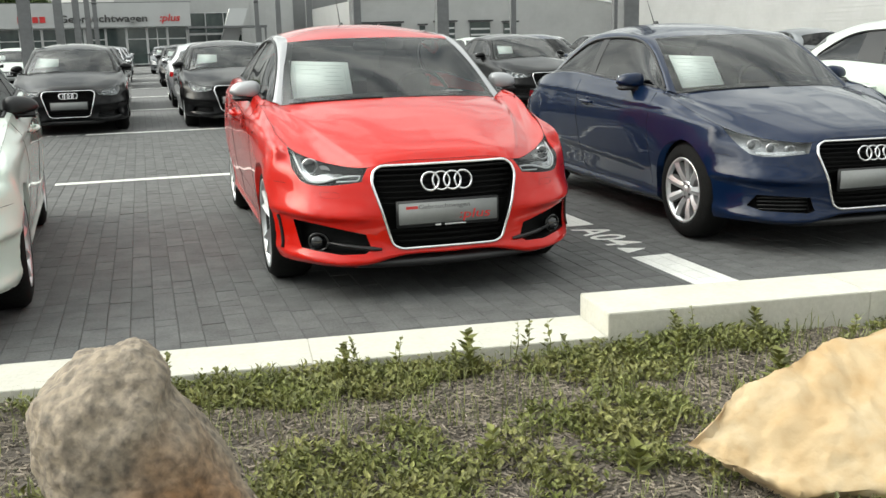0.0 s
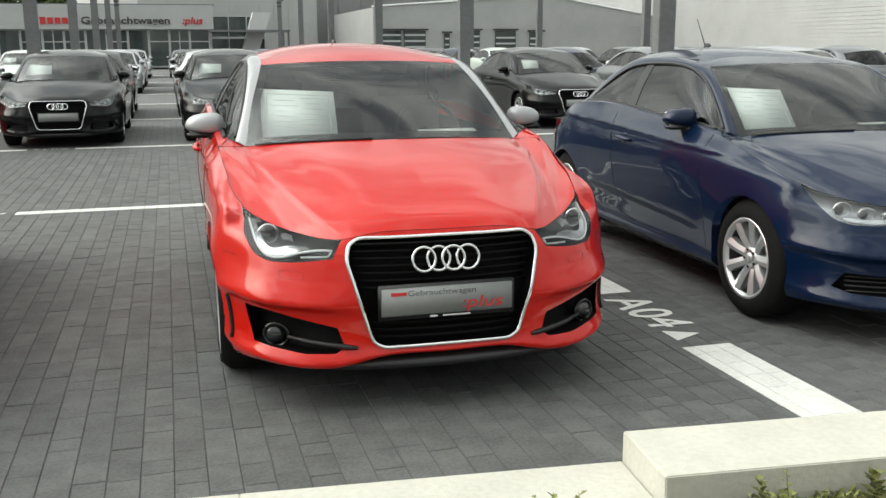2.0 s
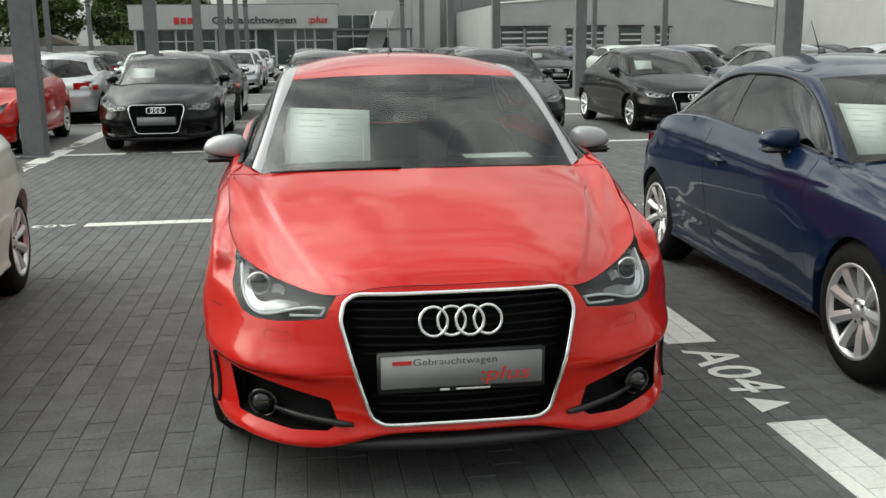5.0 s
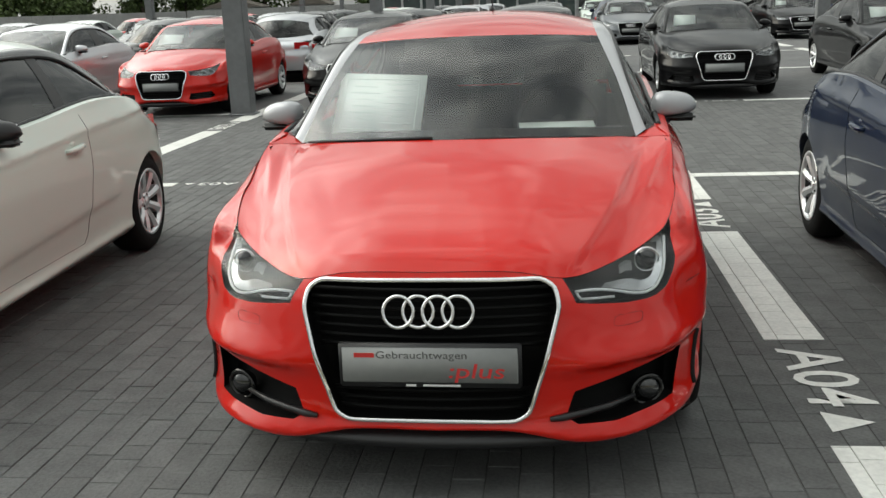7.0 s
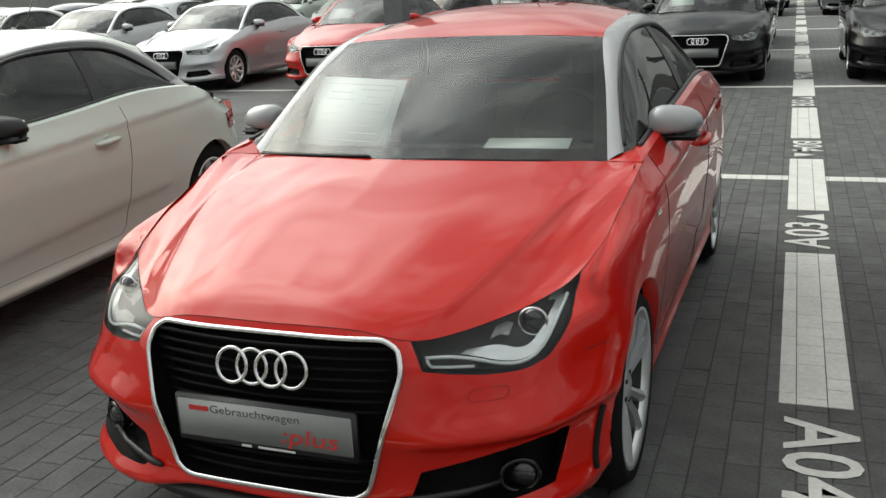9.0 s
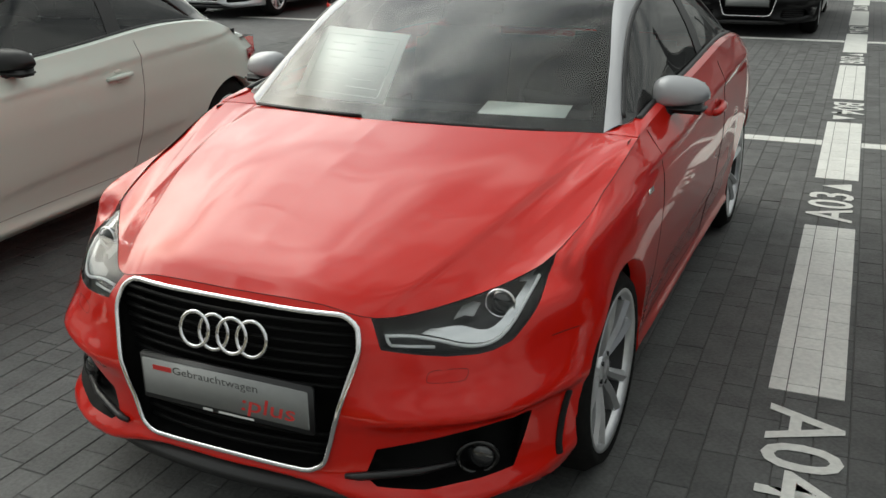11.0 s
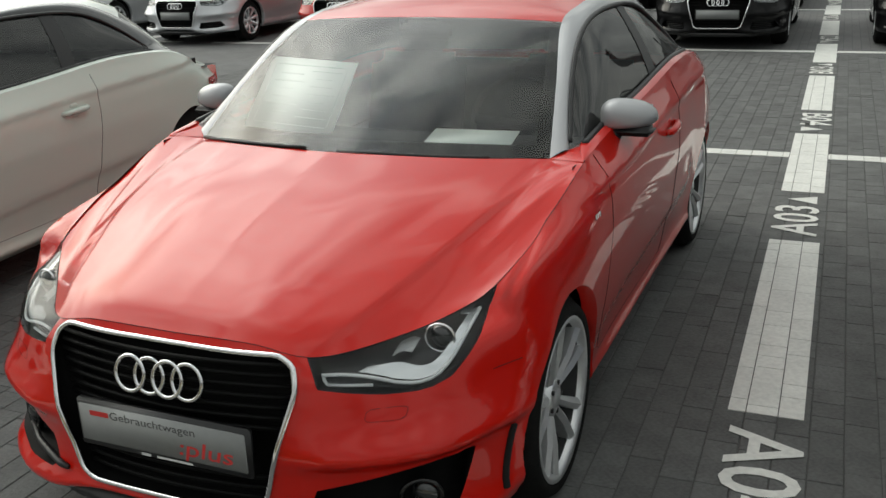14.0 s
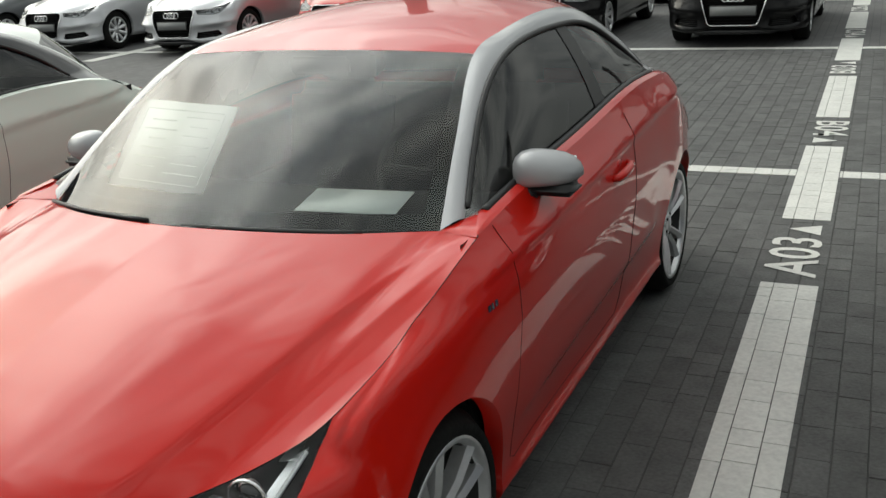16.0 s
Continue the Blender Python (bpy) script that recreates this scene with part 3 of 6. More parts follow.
def build_car(name, label, colour, arch=None, lod=0, spokes="nine", mirror=None, group="", lamp_label="", plate_text=False, papers=True, sport=False, stretch=1.0):
    """A small three-door hatchback standing on z=0, front axle at y=0, nose to -y."""
    from mathutils.bvhtree import BVHTree
    arch, mirror = arch or colour, mirror or colour
    NU, NV = (132, 72) if lod == 0 else (56, 20)
    seg = 48 if lod == 0 else 24
    car = thing(name, label, "car", group)
    LV = body_levels()
    mean = sum(LV) / len(LV)
    d = np.concatenate([[0], np.cumsum(np.linalg.norm(np.diff(mean, axis=0), axis=1))])
    rings = np.array([hermite(d, P, np.linspace(0, d[-1], NU)) for P in LV])
    zm = np.concatenate([[0], np.cumsum(np.linalg.norm(np.diff(rings, axis=0), axis=2).mean(1))])
    S = np.array([hermite(zm, rings[:, i], np.linspace(0, zm[-1], NV)) for i in range(NU)]).transpose(1, 0, 2)
    S[:, 0, 0] = S[:, -1, 0] = 0
    top = S[-1]
    # a pressed line along the flank, from the front wing to the tail lamp
    dz = S[:, :, 2] - (0.845 + 0.034 * S[:, :, 1])
    ends = np.clip((S[:, :, 1] - 0.05) / 0.3, 0, 1) * np.clip((2.80 - S[:, :, 1]) / 0.2, 0, 1) * (S[:, :, 0] > 0.6)
    S[:, :, 0] += 0.011 * ends * np.where(dz > 0, np.exp(-((dz / 0.05) ** 2)), np.exp(-((dz / 0.011) ** 2)))
    # a second one low on the door, above a hollow
    dz = S[:, :, 2] - (0.375 + 0.05 * S[:, :, 1])
    ends = np.clip((S[:, :, 1] - 0.42) / 0.15, 0, 1) * np.clip((2.02 - S[:, :, 1]) / 0.12, 0, 1) * (S[:, :, 0] > 0.6)
    S[:, :, 0] += 0.007 * ends * np.where(dz > 0, np.exp(-((dz / 0.08) ** 2)), np.exp(-((dz / 0.022) ** 2)))
    # a ledge across the bumper over each lower intake
    dz = S[:, :, 2] - (0.428 + 0.05 * np.clip(S[:, :, 0] - 0.45, 0, 1))
    ends = np.clip((S[:, :, 0] - 0.38) / 0.10, 0, 1) * np.clip((-0.28 - S[:, :, 1]) / 0.08, 0, 1)
    push = 0.016 * ends * np.where(dz > 0, np.exp(-((dz / 0.045) ** 2)), np.exp(-((dz / 0.014) ** 2)))
    S[:, :, 1] -= push * np.clip(1.5 - 1.2 * S[:, :, 0] / 0.8, 0.3, 1)
    S[:, :, 0] += push * np.clip((S[:, :, 0] - 0.5) / 0.3, 0, 0.9)

    bm = bmesh.new()
    grid_faces(bm, S)
    bm.normal_update()
    tree = BVHTree.FromBMesh(bm)
    # the smooth normals of the uncut shell
    SN = np.cross(np.gradient(S, axis=1), np.gradient(S, axis=0))
    SN /= np.linalg.norm(SN, axis=2, keepdims=True) + 1e-9
    SN *= np.sign(((S - np.array([0, 1.2, 0.5])) * SN).sum(2))[:, :, None]
    SN[:, 0, 0] = SN[:, -1, 0] = 0

    def shell_normal(v):
        co = Vector((abs(v.x), v.y, v.z))
        hit = tree.find_nearest(co)
        i, j = divmod(hit[2], NU - 1)
        P, N = S[i : i + 2, j : j + 2], SN[i : i + 2, j : j + 2]
        w = np.array(hit[0])
        eu, ev = P[0, 1] + P[1, 1] - P[0, 0] - P[1, 0], P[1, 0] + P[1, 1] - P[0, 0] - P[0, 1]
        d = w - P.mean((0, 1))
        g = np.array([[eu @ eu, eu @ ev], [eu @ ev, ev @ ev]]) / 4
        u, q = np.clip(np.linalg.lstsq(g, np.array([d @ eu, d @ ev]) / 2, rcond=None)[0] / 2 + 0.5, 0, 1)
        n = (N[0, 0] * (1 - u) + N[0, 1] * u) * (1 - q) + (N[1, 0] * (1 - u) + N[1, 1] * u) * q
        return Vector((math.copysign(n[0], v.x) if abs(v.x) > 1e-5 else 0.0, n[1], n[2])).normalized()
    XA, YA, ZA = (1, 0, 0), (0, 1, 0), (0, 0, 1)
    # wheel arches
    for yc in (0.0, 2.469):
        R = 0.338
        poly = [(yc + R * math.cos(a), 0.31 + R * math.sin(a)) for a in np.arange(36) * 2 * math.pi / 36]
        cut = carve(bm, poly, (YA, ZA), lambda c: c.x > 0.5 and abs(c.y - yc) < 0.46 and c.z < 0.75, lambda p: (yc + (p[0] - yc) * R / math.hypot(p[0] - yc, p[1] - 0.31), 0.31 + (p[1] - 0.31) * R / math.hypot(p[0] - yc, p[1] - 0.31)))
        bmesh.ops.delete(bm, geom=cut, context="FACES")
    # grille, headlamps and lower intakes
    grille_poly = [(-0.02, 0.266), (0.25, 0.269), (0.29, 0.292), (0.345, 0.477), (0.377, 0.600), (0.364, 0.652), (0.325, 0.676), (-0.02, 0.681)]
    front = lambda c: c.y < -0.22
    cut = carve(bm, grille_poly, (XA, ZA), front)
    backing = lifted(cut, (0, 0.09, 0), walls=True)
    bmesh.ops.delete(bm, geom=cut, context="FACES")
    lamp_poly = [(0.388, 0.668), (0.424, 0.604), (0.50, 0.593), (0.58, 0.584), (0.645, 0.583), (0.682, 0.595)]
    # seen square on to the lamp, which wraps round the corner
    UA = Vector((0.724, 0.690, 0))

    def square_on(x, z):
        hit = tree.ray_cast(Vector((x, -2, z)), Vector((0, 1, 0)))[0]
        return (UA.dot(hit), z)
    inner = square_on(0.388, 0.668)
    lamp_poly = [square_on(x, z) for x, z in lamp_poly]
    u1 = lamp_poly[-1][0]
    lamp_poly += [(u1 + 0.024, 0.605), (0.286, 0.695), (0.349, 0.757), (0.40, 0.83), (inner[0] - 0.02, 0.83)]
    cut = carve(bm, lamp_poly, (UA, ZA), lambda c: c.y < -0.05 and c.x > 0.3)
    lens = lifted(cut)
    shell = lifted(cut, (-0.02, 0.06, -0.012), walls=True)
    bmesh.ops.delete(bm, geom=cut, context="FACES")
    fog_poly = [(0.395, 0.272), (0.43, 0.250), (0.54, 0.246), (0.715, 0.270), (0.742, 0.408), (0.685, 0.404), (0.42, 0.345)] if sport else [(0.40, 0.262), (0.44, 0.250), (0.66, 0.262), (0.715, 0.285), (0.672, 0.352), (0.42, 0.338)]
    cut = carve(bm, fog_poly, (XA, ZA), lambda c: c.y < -0.3)
    duct = lifted(cut, (-0.02, 0.075, 0), walls=True)
    bmesh.ops.delete(bm, geom=cut, context="FACES")
    # arch lips turned inwards
    for yc in (0.0, 2.469):
        rim = [e for e in bm.edges if len(e.link_faces) == 1 and all(v.co.x > 0.5 and abs(math.hypot(v.co.y - yc, v.co.z - 0.31) - 0.338) < 0.014 for v in e.verts)]
        r = bmesh.ops.extrude_edge_only(bm, edges=rim)
        for v in (g for g in r["geom"] if isinstance(g, bmesh.types.BMVert)):
            v.co.x -= 0.05
    full = flipped(bm, join=True)
    bmesh.ops.recalc_face_normals(full, faces=full.faces[:])
    shell_ob = part("body", full, colour, car)
    if lod == 0:
        shell_ob.data.normals_split_custom_set_from_vertices([shell_normal(v.co) for v in shell_ob.data.vertices])

    def out_x(y, z, lift=0.002):
        hit = tree.ray_cast(Vector((2, y, z)), Vector((-1, 0, 0)))
        return Vector((hit[0].x + lift, y, z)) if hit[0] else Vector((0.85, y, z))

    def out_y(x, z, lift=0.002):
        hit = tree.ray_cast(Vector((max(abs(x), 0.001), -2, z)), Vector((0, 1, 0)))
        return Vector((x, hit[0].y - lift, z)) if hit[0] else Vector((x, -0.7, z))

    def pair(pname, bm, material, plabel="", parent=None, **k):
        other = flipped(bm)
        a = part(pname, bm, material, parent or car, plabel, **k)
        b = part(pname, other, material, parent or car, plabel, **k)
        return a, b

    # bonnet
    ic = int(np.argmax(top[:, 0] > 0.70))
    iA = int(np.argmax(top[:, 1] >= 0.345))
    n = 72 if lod == 0 else 12
    m = 48 if lod == 0 else 16

    A = np.linspace(0, 1, n)
    Fc = spline(top[: ic + 1], n)
    Sc = spline(top[ic : iA + 1], m)
    Rc = spline([(0, 0.172, 0.961), (0.25, 0.199, 0.957), (0.45, 0.262, 0.947), (0.60, 0.352, 0.935), (0.662, 0.402, 0.926), (0.73, 0.390, 0.933), tuple(Sc[-1])], n)
    Cc = spline([(0, top[0][1], top[0][2]), (0, -0.575, 0.742), (0, -0.42, 0.808), (0, -0.1, 0.901), (0, 0.172, 0.961)], m)
    H = coons(Fc, Rc, Cc, Sc)
    B = np.linspace(0, 1, m)[:, None]
    H[:, :, 2] += 0.014 * np.sin(np.pi * B) * np.sin(np.pi * A[None, :] ** 1.6) ** 1.2
    # two pressed creases fan out from the nose to the windscreen corners
    def ridge(at, half, tip):
        d = np.sqrt(((A[None, :] - at) / half) ** 2 + tip**2)
        k = np.clip(1 - d, 0, 1)
        return k * (1 - 0.5 * np.clip(1 - k / 0.35, 0, 1) ** 2)
    fade = np.clip(B / 0.12, 0, 1) * np.clip((1 - B) / 0.40, 0, 1)
    H[:, :, 2] += fade * (0.010 * ridge(0.49 + 0.42 * B - 0.05 * B**2, 0.26, 0.025) + 0.004 * np.clip((B - 0.2) / 0.25, 0, 1) * ridge(0.70 + 0.30 * B, 0.10, 0.10))
    H[:, :, 2] += 0.0035 * fade * np.tanh((0.49 + 0.42 * B - 0.05 * B**2 - A[None, :]) / 0.010) + 0.0022 * fade * np.clip((B - 0.2) / 0.25, 0, 1) * np.tanh((0.70 + 0.30 * B - A[None, :]) / 0.010)
    H[:, 0, 0] = 0
    bm = bmesh.new()
    grid_faces(bm, H)
    bm.normal_update()
    hood = flipped(bm, join=True)
    bmesh.ops.recalc_face_normals(hood, faces=hood.faces[:])
    htree = BVHTree.FromBMesh(hood)
    part("bonnet", hood, colour, car)
    # shut lines
    if lod == 0:
        bm = bmesh.new()
        tube(bm, top[: iA + 1] + np.array([0.0002, -0.0002, 0.0]), 0.0010, 5)
        door = [out_x(0.46 - 0.02 * z, z, 0.0008) for z in np.linspace(0.94, 0.70, 8)] + [out_x(0.446 - 0.1 * (0.70 - z), z, 0.0) for z in np.linspace(0.68, 0.30, 12)]
        door += [out_x(y, 0.28, 0.0) for y in np.linspace(0.44, 1.48, 16)] + [out_x(1.52 + 0.10 * math.sin((z - 0.28) * 2), z, 0.0008) for z in np.linspace(0.32, 0.99, 40)]
        tube(bm, door, 0.0011, 5)
        tube(bm, [out_x(y, 0.585 + 0.05 * (y + 0.40), 0.0) for y in np.linspace(-0.40, -0.33, 5)], 0.0012, 5)
        tube(bm, [out_y(0.575 + 0.042 * math.copysign(abs(math.cos(a)) ** 0.5, math.cos(a)) + 0.2 * 0.02 * math.sin(a), 0.540 + 0.015 * math.copysign(abs(math.sin(a)) ** 0.5, math.sin(a)), -0.0004) for a in np.arange(24) * math.pi / 12], 0.0008, 4, closed=True)
        pair("shut_line", bm, M_SEAM)
    # windscreen, roof, side arch and glass
    b1, t1 = np.array([0.662, 0.405, 0.927]), np.array([0.532, 0.977, 1.289])
    g1 = spline([b1, (0.606, 0.66, 1.115), t1, (0.520, 1.25, 1.328), (0.515, 1.70, 1.346), (0.522, 2.02, 1.315), (0.558, 2.28, 1.215), (0.612, 2.46, 1.10), (0.668, 2.60, 0.972)], 90 if lod == 0 else 36)
    g2 = spline([(0.706, 0.465, 0.944), (0.656, 0.645, 1.072), (0.616, 0.855, 1.212), (0.596, 1.09, 1.287), (0.587, 1.56, 1.306), (0.602, 1.90, 1.272), (0.655, 2.13, 1.165), (0.738, 2.29, 1.028)], 90 if lod == 0 else 36)
    side_top = top[iA : int(np.argmax(top[:, 1] > 2.62)) + 1]

    def belt(y):
        """The foot of the side glass, set in from the shoulder."""
        ease = min(1.0, max(0.0, (y - 0.345) / 0.12))
        return np.array([np.interp(y, side_top[:, 1], side_top[:, 0]) - 0.045 * ease, y, np.interp(y, side_top[:, 1], side_top[:, 2]) + 0.008 * ease])
    bm = bmesh.new()
    grid_faces(bm, np.array([side_top, (side_top + np.array([belt(p[1]) for p in side_top])) / 2 + np.array([0.004, 0, 0.004]), [belt(p[1]) for p in side_top]]))
    bmesh.ops.recalc_face_normals(bm, faces=bm.faces[:])
    pair("shoulder", bm, colour)
    kt = int(np.argmin(np.linalg.norm(g1 - t1, axis=1)))
    kr = int(np.argmin(abs(g1[:, 1] - 2.28)))
    na = 16 if lod == 0 else 8
    a = np.linspace(0, 1, na)[None, :, None]
    side = g1[: kt + 1][:, None]
    bb = np.linspace(0, 1, kt + 1)[:, None, None]
    mid = (1 - bb) * np.array([0, 0.177, 0.961]) + bb * np.array([0, 0.944, 1.308]) + np.sin(np.pi * bb) * np.array([0, -0.012, 0.016])
    W = np.concatenate([side[..., :1] * a, mid[..., 1:2] + (side[..., 1:2] - mid[..., 1:2]) * a**2, mid[..., 2:] + (side[..., 2:] - mid[..., 2:]) * a**2.2], axis=2)
    bm = bmesh.new()
    grid_faces(bm, W)
    bm.normal_update()
    full = flipped(bm, join=True)
    bmesh.ops.recalc_face_normals(full, faces=full.faces[:])
    screen = part("windscreen", full, M_GLASS, car, "cloud-reflecting windscreen")
    screen.visible_shadow = False
    # black ceramic border along the foot and sides of the windscreen
    nb = max(2, kt // 9)
    bm = bmesh.new()
    grid_faces(bm, W[: nb + 1] + np.array([0, 0.006, -0.004]))
    grid_faces(bm, W[:, -2:] + np.array([0, 0.006, -0.004]))
    part("screen_border", flipped(bm, join=True), M_GLOSSBLACK, car)
    side = g1[kt : kr + 1][:, None]
    mc = spline([(0, 0.944, 1.308), (0, 1.2, 1.362), (0, 1.6, 1.404), (0, 2.1, 1.390), (0, 2.4, 1.345), (0, 2.66, 1.282)], kr - kt + 1)[:, None]
    Rf = np.concatenate([side[..., :1] * a, mc[..., 1:2] + (side[..., 1:2] - mc[..., 1:2]) * a**2, mc[..., 2:] + (side[..., 2:] - mc[..., 2:]) * a**2.4], axis=2)
    bm = bmesh.new()
    grid_faces(bm, Rf)
    bm.normal_update()
    full = flipped(bm, join=True)
    bmesh.ops.recalc_face_normals(full, faces=full.faces[:])
    part("roof", full, colour, car)
    if lod == 0:
        bm = bmesh.new()
        grid_faces(bm, Rf[2:] * np.array([0.97, 1, 1]) + np.array([0, 0, -0.025]))
        part("headliner", flipped(bm, join=True), M_HEADLINER, car, "grey cloth headliner")
    side = g1[kr:][:, None]
    bb = np.linspace(0, 1, len(side))[:, None, None]
    mc = (1 - bb) * np.array([0, 2.66, 1.282]) + bb * np.array([0, 2.98, 0.93]) + np.sin(np.pi * bb) * np.array([0, 0.03, 0.01])
    Rg = np.concatenate([side[..., :1] * a, mc[..., 1:2] + (side[..., 1:2] - mc[..., 1:2]) * a**2, mc[..., 2:] + (side[..., 2:] - mc[..., 2:]) * a**2.4], axis=2)
    bm = bmesh.new()
    grid_faces(bm, Rg)
    full = flipped(bm, join=True)
    bmesh.ops.recalc_face_normals(full, faces=full.faces[:])
    part("rear_window", full, M_REARGLASS, car).visible_shadow = False
    # the tail panel closes the shell below the rear window
    tail = top[int(np.argmax(top[:, 1] > 2.60)) :][::-1]
    bm = bmesh.new()
    grid_faces(bm, np.array([Rg[-1], (Rg[-1] + spline(tail, na)) / 2 + np.array([0, 0.012, 0.012]), spline(tail, na)]))
    full = flipped(bm, join=True)
    bmesh.ops.recalc_face_normals(full, faces=full.faces[:])
    part("tail_panel", full, colour, car)
    # side arch from windscreen foot over the doors to the tail
    ws = np.linspace(0, 1, 13)
    w = ws[None, :, None]
    bulge = np.sin(np.pi * w) * np.array([0.010, 0, 0.010])
    Ar = g1[:, None] * (1 - w) + g2[:, None] * w + bulge
    ye = np.linspace(2.60, 2.29, 13)
    foot = np.array([belt(y) for y in ye])
    Ar[-3:] += ((foot - Ar[-1])[None] * np.array([0.25, 0.6, 1.0])[:, None, None])
    # towards the tail the inner part of the strip is a body-coloured pillar
    share = 0.18 * np.clip((g1[:, 1] - 2.2) / 0.4, 0, 1)

    def strip(a0, a1, rows, cols=7):
        P = []
        for r in rows:
            q = a0[r] + (a1[r] - a0[r]) * np.linspace(0, 1, cols)
            P.append(np.stack([np.interp(q, ws, Ar[r, :, k]) for k in range(3)], 1))
        out = bmesh.new()
        grid_faces(out, np.array(P))
        bmesh.ops.recalc_face_normals(out, faces=out.faces[:])
        return out
    whole = range(len(g1))
    rear = [r for r in whole if share[r] > 0]
    rear = [rear[0] - 1, *rear]
    bm = strip(share, np.ones(len(g1)), whole)
    pair("rear_pillar", strip(np.zeros(len(g1)), share + 1e-5, rear, 5), colour)
    if lod == 0:
        trim = strip(np.zeros(len(g1)), np.ones(len(g1)), whole)
        bmesh.ops.translate(trim, vec=(-0.016, 0, -0.014), verts=trim.verts[:])
        pair("pillar_trim", trim, M_CABIN)
    corner = bmesh.new()
    corner.faces.new([corner.verts.new(p) for p in (b1 + np.array([0, -0.004, 0]), Sc[-1] + np.array([0, -0.01, 0.001]), belt(0.52), g2[0] + np.array([0.002, 0, 0]))])
    if lod == 0:
        pair("cowl_corner", corner, colour)
    else:
        corner.free()
    pair("roof_arch", bm, arch, "silver roof arch" if arch is not colour else "")
    # side glass
    tops = g2
    bots = np.array([belt(y - 0.075 * math.sin(math.pi * (y - 0.465) / 1.825)) for y in tops[:, 1]])
    bots[:, 2] = np.minimum(bots[:, 2], tops[:, 2])
    w = np.linspace(0, 1, 8)[None, :, None]
    Gs = tops[:, None] * (1 - w) + bots[:, None] * w + np.sin(np.pi * w) * np.array([0.012, 0, 0]) - np.array([0.006, 0, 0])
    kb = int(np.argmin(abs(g2[:, 1] - 1.63)))
    bm = bmesh.new()
    grid_faces(bm, Gs[: kb + 1])
    for ob in pair("door_window", bm, M_SIDEGLASS):
        ob.visible_shadow = False
    bm = bmesh.new()
    grid_faces(bm, Gs[kb:])
    for ob in pair("quarter_window", bm, M_SIDEGLASS):
        ob.visible_shadow = False
    bm = bmesh.new()
    grid_faces(bm, Gs[kb - 2 : kb + 3] + np.array([0.003, 0, 0]))
    tube(bm, [*g2[2:-2] + np.array([0.004, 0, -0.004])], 0.010, 6)
    tube(bm, [*bots[2:-2] + np.array([0.008, 0, 0.0])], 0.011, 6)
    pair("window_trim", bm, M_TRIM)
    # headlamps
    la, lb = pair("headlamp", shell, M_LAMPGREY if sport else M_LAMPBOWL, "clear headlamp with silver light guide" if sport else "clear headlamp with silver reflectors" if lod == 0 else "")
    for hold, flip in ((la, False), (lb, True)):
        mir = flipped if flip else (lambda q: q)
        part("lens", mir(lens.copy()), M_LENS, hold).visible_shadow = False

        def lamp_pt(x, z, dpt):
            p = out_y_lens(x, z)
            return p + Vector((0, dpt, 0))
        ltree = BVHTree.FromBMesh(lens)

        def out_y_lens(x, z):
            hit = ltree.ray_cast(Vector((x, -2, z)), Vector((0, 1, 0)))
            return hit[0] if hit[0] else out_y(x, z, 0.0)
        if not sport:
            # two bright bowls and an indicator, side by side
            for x, z, r in ((0.50, 0.625, 0.026), (0.575, 0.632, 0.034), (0.648, 0.650, 0.036)) if lod < 2 else ():
                c = lamp_pt(x, z, 0.022)
                bm = bmesh.new()
                tube(bm, [c + r * Vector((math.cos(q), 0.35 * math.cos(q), math.sin(q))) for q in np.arange(16) * math.pi / 8], 0.0022, 5, closed=True)
                part("bezel", mir(bm), M_CHROME, hold)
                part("bowl", mir(ball(c.x, c.y + 0.026, c.z, r * 0.8, 0.012, r * 0.8, 12)), M_LAMPBOWL, hold)
            bm = bmesh.new()
            grid_faces(bm, np.array([[lamp_pt(x, z + dz, 0.026 + dz) for x, z in ((0.43, 0.606), (0.50, 0.600), (0.58, 0.594), (0.655, 0.598))] for dz in (-0.006, 0.004, 0.012)]))
            part("reflector", mir(bm), M_LAMPSILVER, hold)
            continue
        bm = bmesh.new()
        # silver guide: from the inner corner down and round to the outer top
        path = [(0.425, 0.634), (0.46, 0.634), (0.50, 0.630), (0.545, 0.620), (0.59, 0.606), (0.63, 0.601), (0.662, 0.611), (0.686, 0.645), (0.697, 0.69), (0.701, 0.715)]
        path = spline([(x, z, 0) for x, z in path], 20 if lod == 0 else 8)
        tube(bm, [lamp_pt(x, z - 0.004, 0.014) for x, z, _ in path], 0.0045, 6)
        tube(bm, [lamp_pt(x, z, 0.018) for x, z in ((0.440, 0.608), (0.48, 0.605), (0.535, 0.602))], 0.004, 6)
        tube(bm, [lamp_pt(x, z, 0.018) for x, z in ((0.425, 0.632), (0.431, 0.618), (0.440, 0.608))], 0.004, 6)
        part("light_guide", mir(bm), M_LAMPWHITE, hold)
        if lod > 1:
            continue
        bm = bmesh.new()
        wing = []
        for x, z, _ in path[4:]:
            dx, dz = 0.600 - x, 0.668 - z
            far = min(1.0, (x - 0.45) / 0.09) * 0.026 / math.hypot(dx, dz)
            wing.append([lamp_pt(x + dx * far * k, z + dz * far * k, 0.020 + 0.012 * k) for k in (0.0, 0.33, 0.66, 1.0)])
        Q = np.array(wing)
        grid_faces(bm, Q)
        part("reflector", mir(bm), M_LAMPSILVER, hold, "satin silver wing")
        bm = bmesh.new()
        c = lamp_pt(0.638, 0.668, 0.03)
        tube(bm, [c + 0.037 * Vector((math.cos(q), 0.15 * math.cos(q), math.sin(q))) for q in np.arange(24) * math.pi / 12], 0.0035, 6, closed=True)
        part("bezel", mir(bm), M_CHROME, hold)
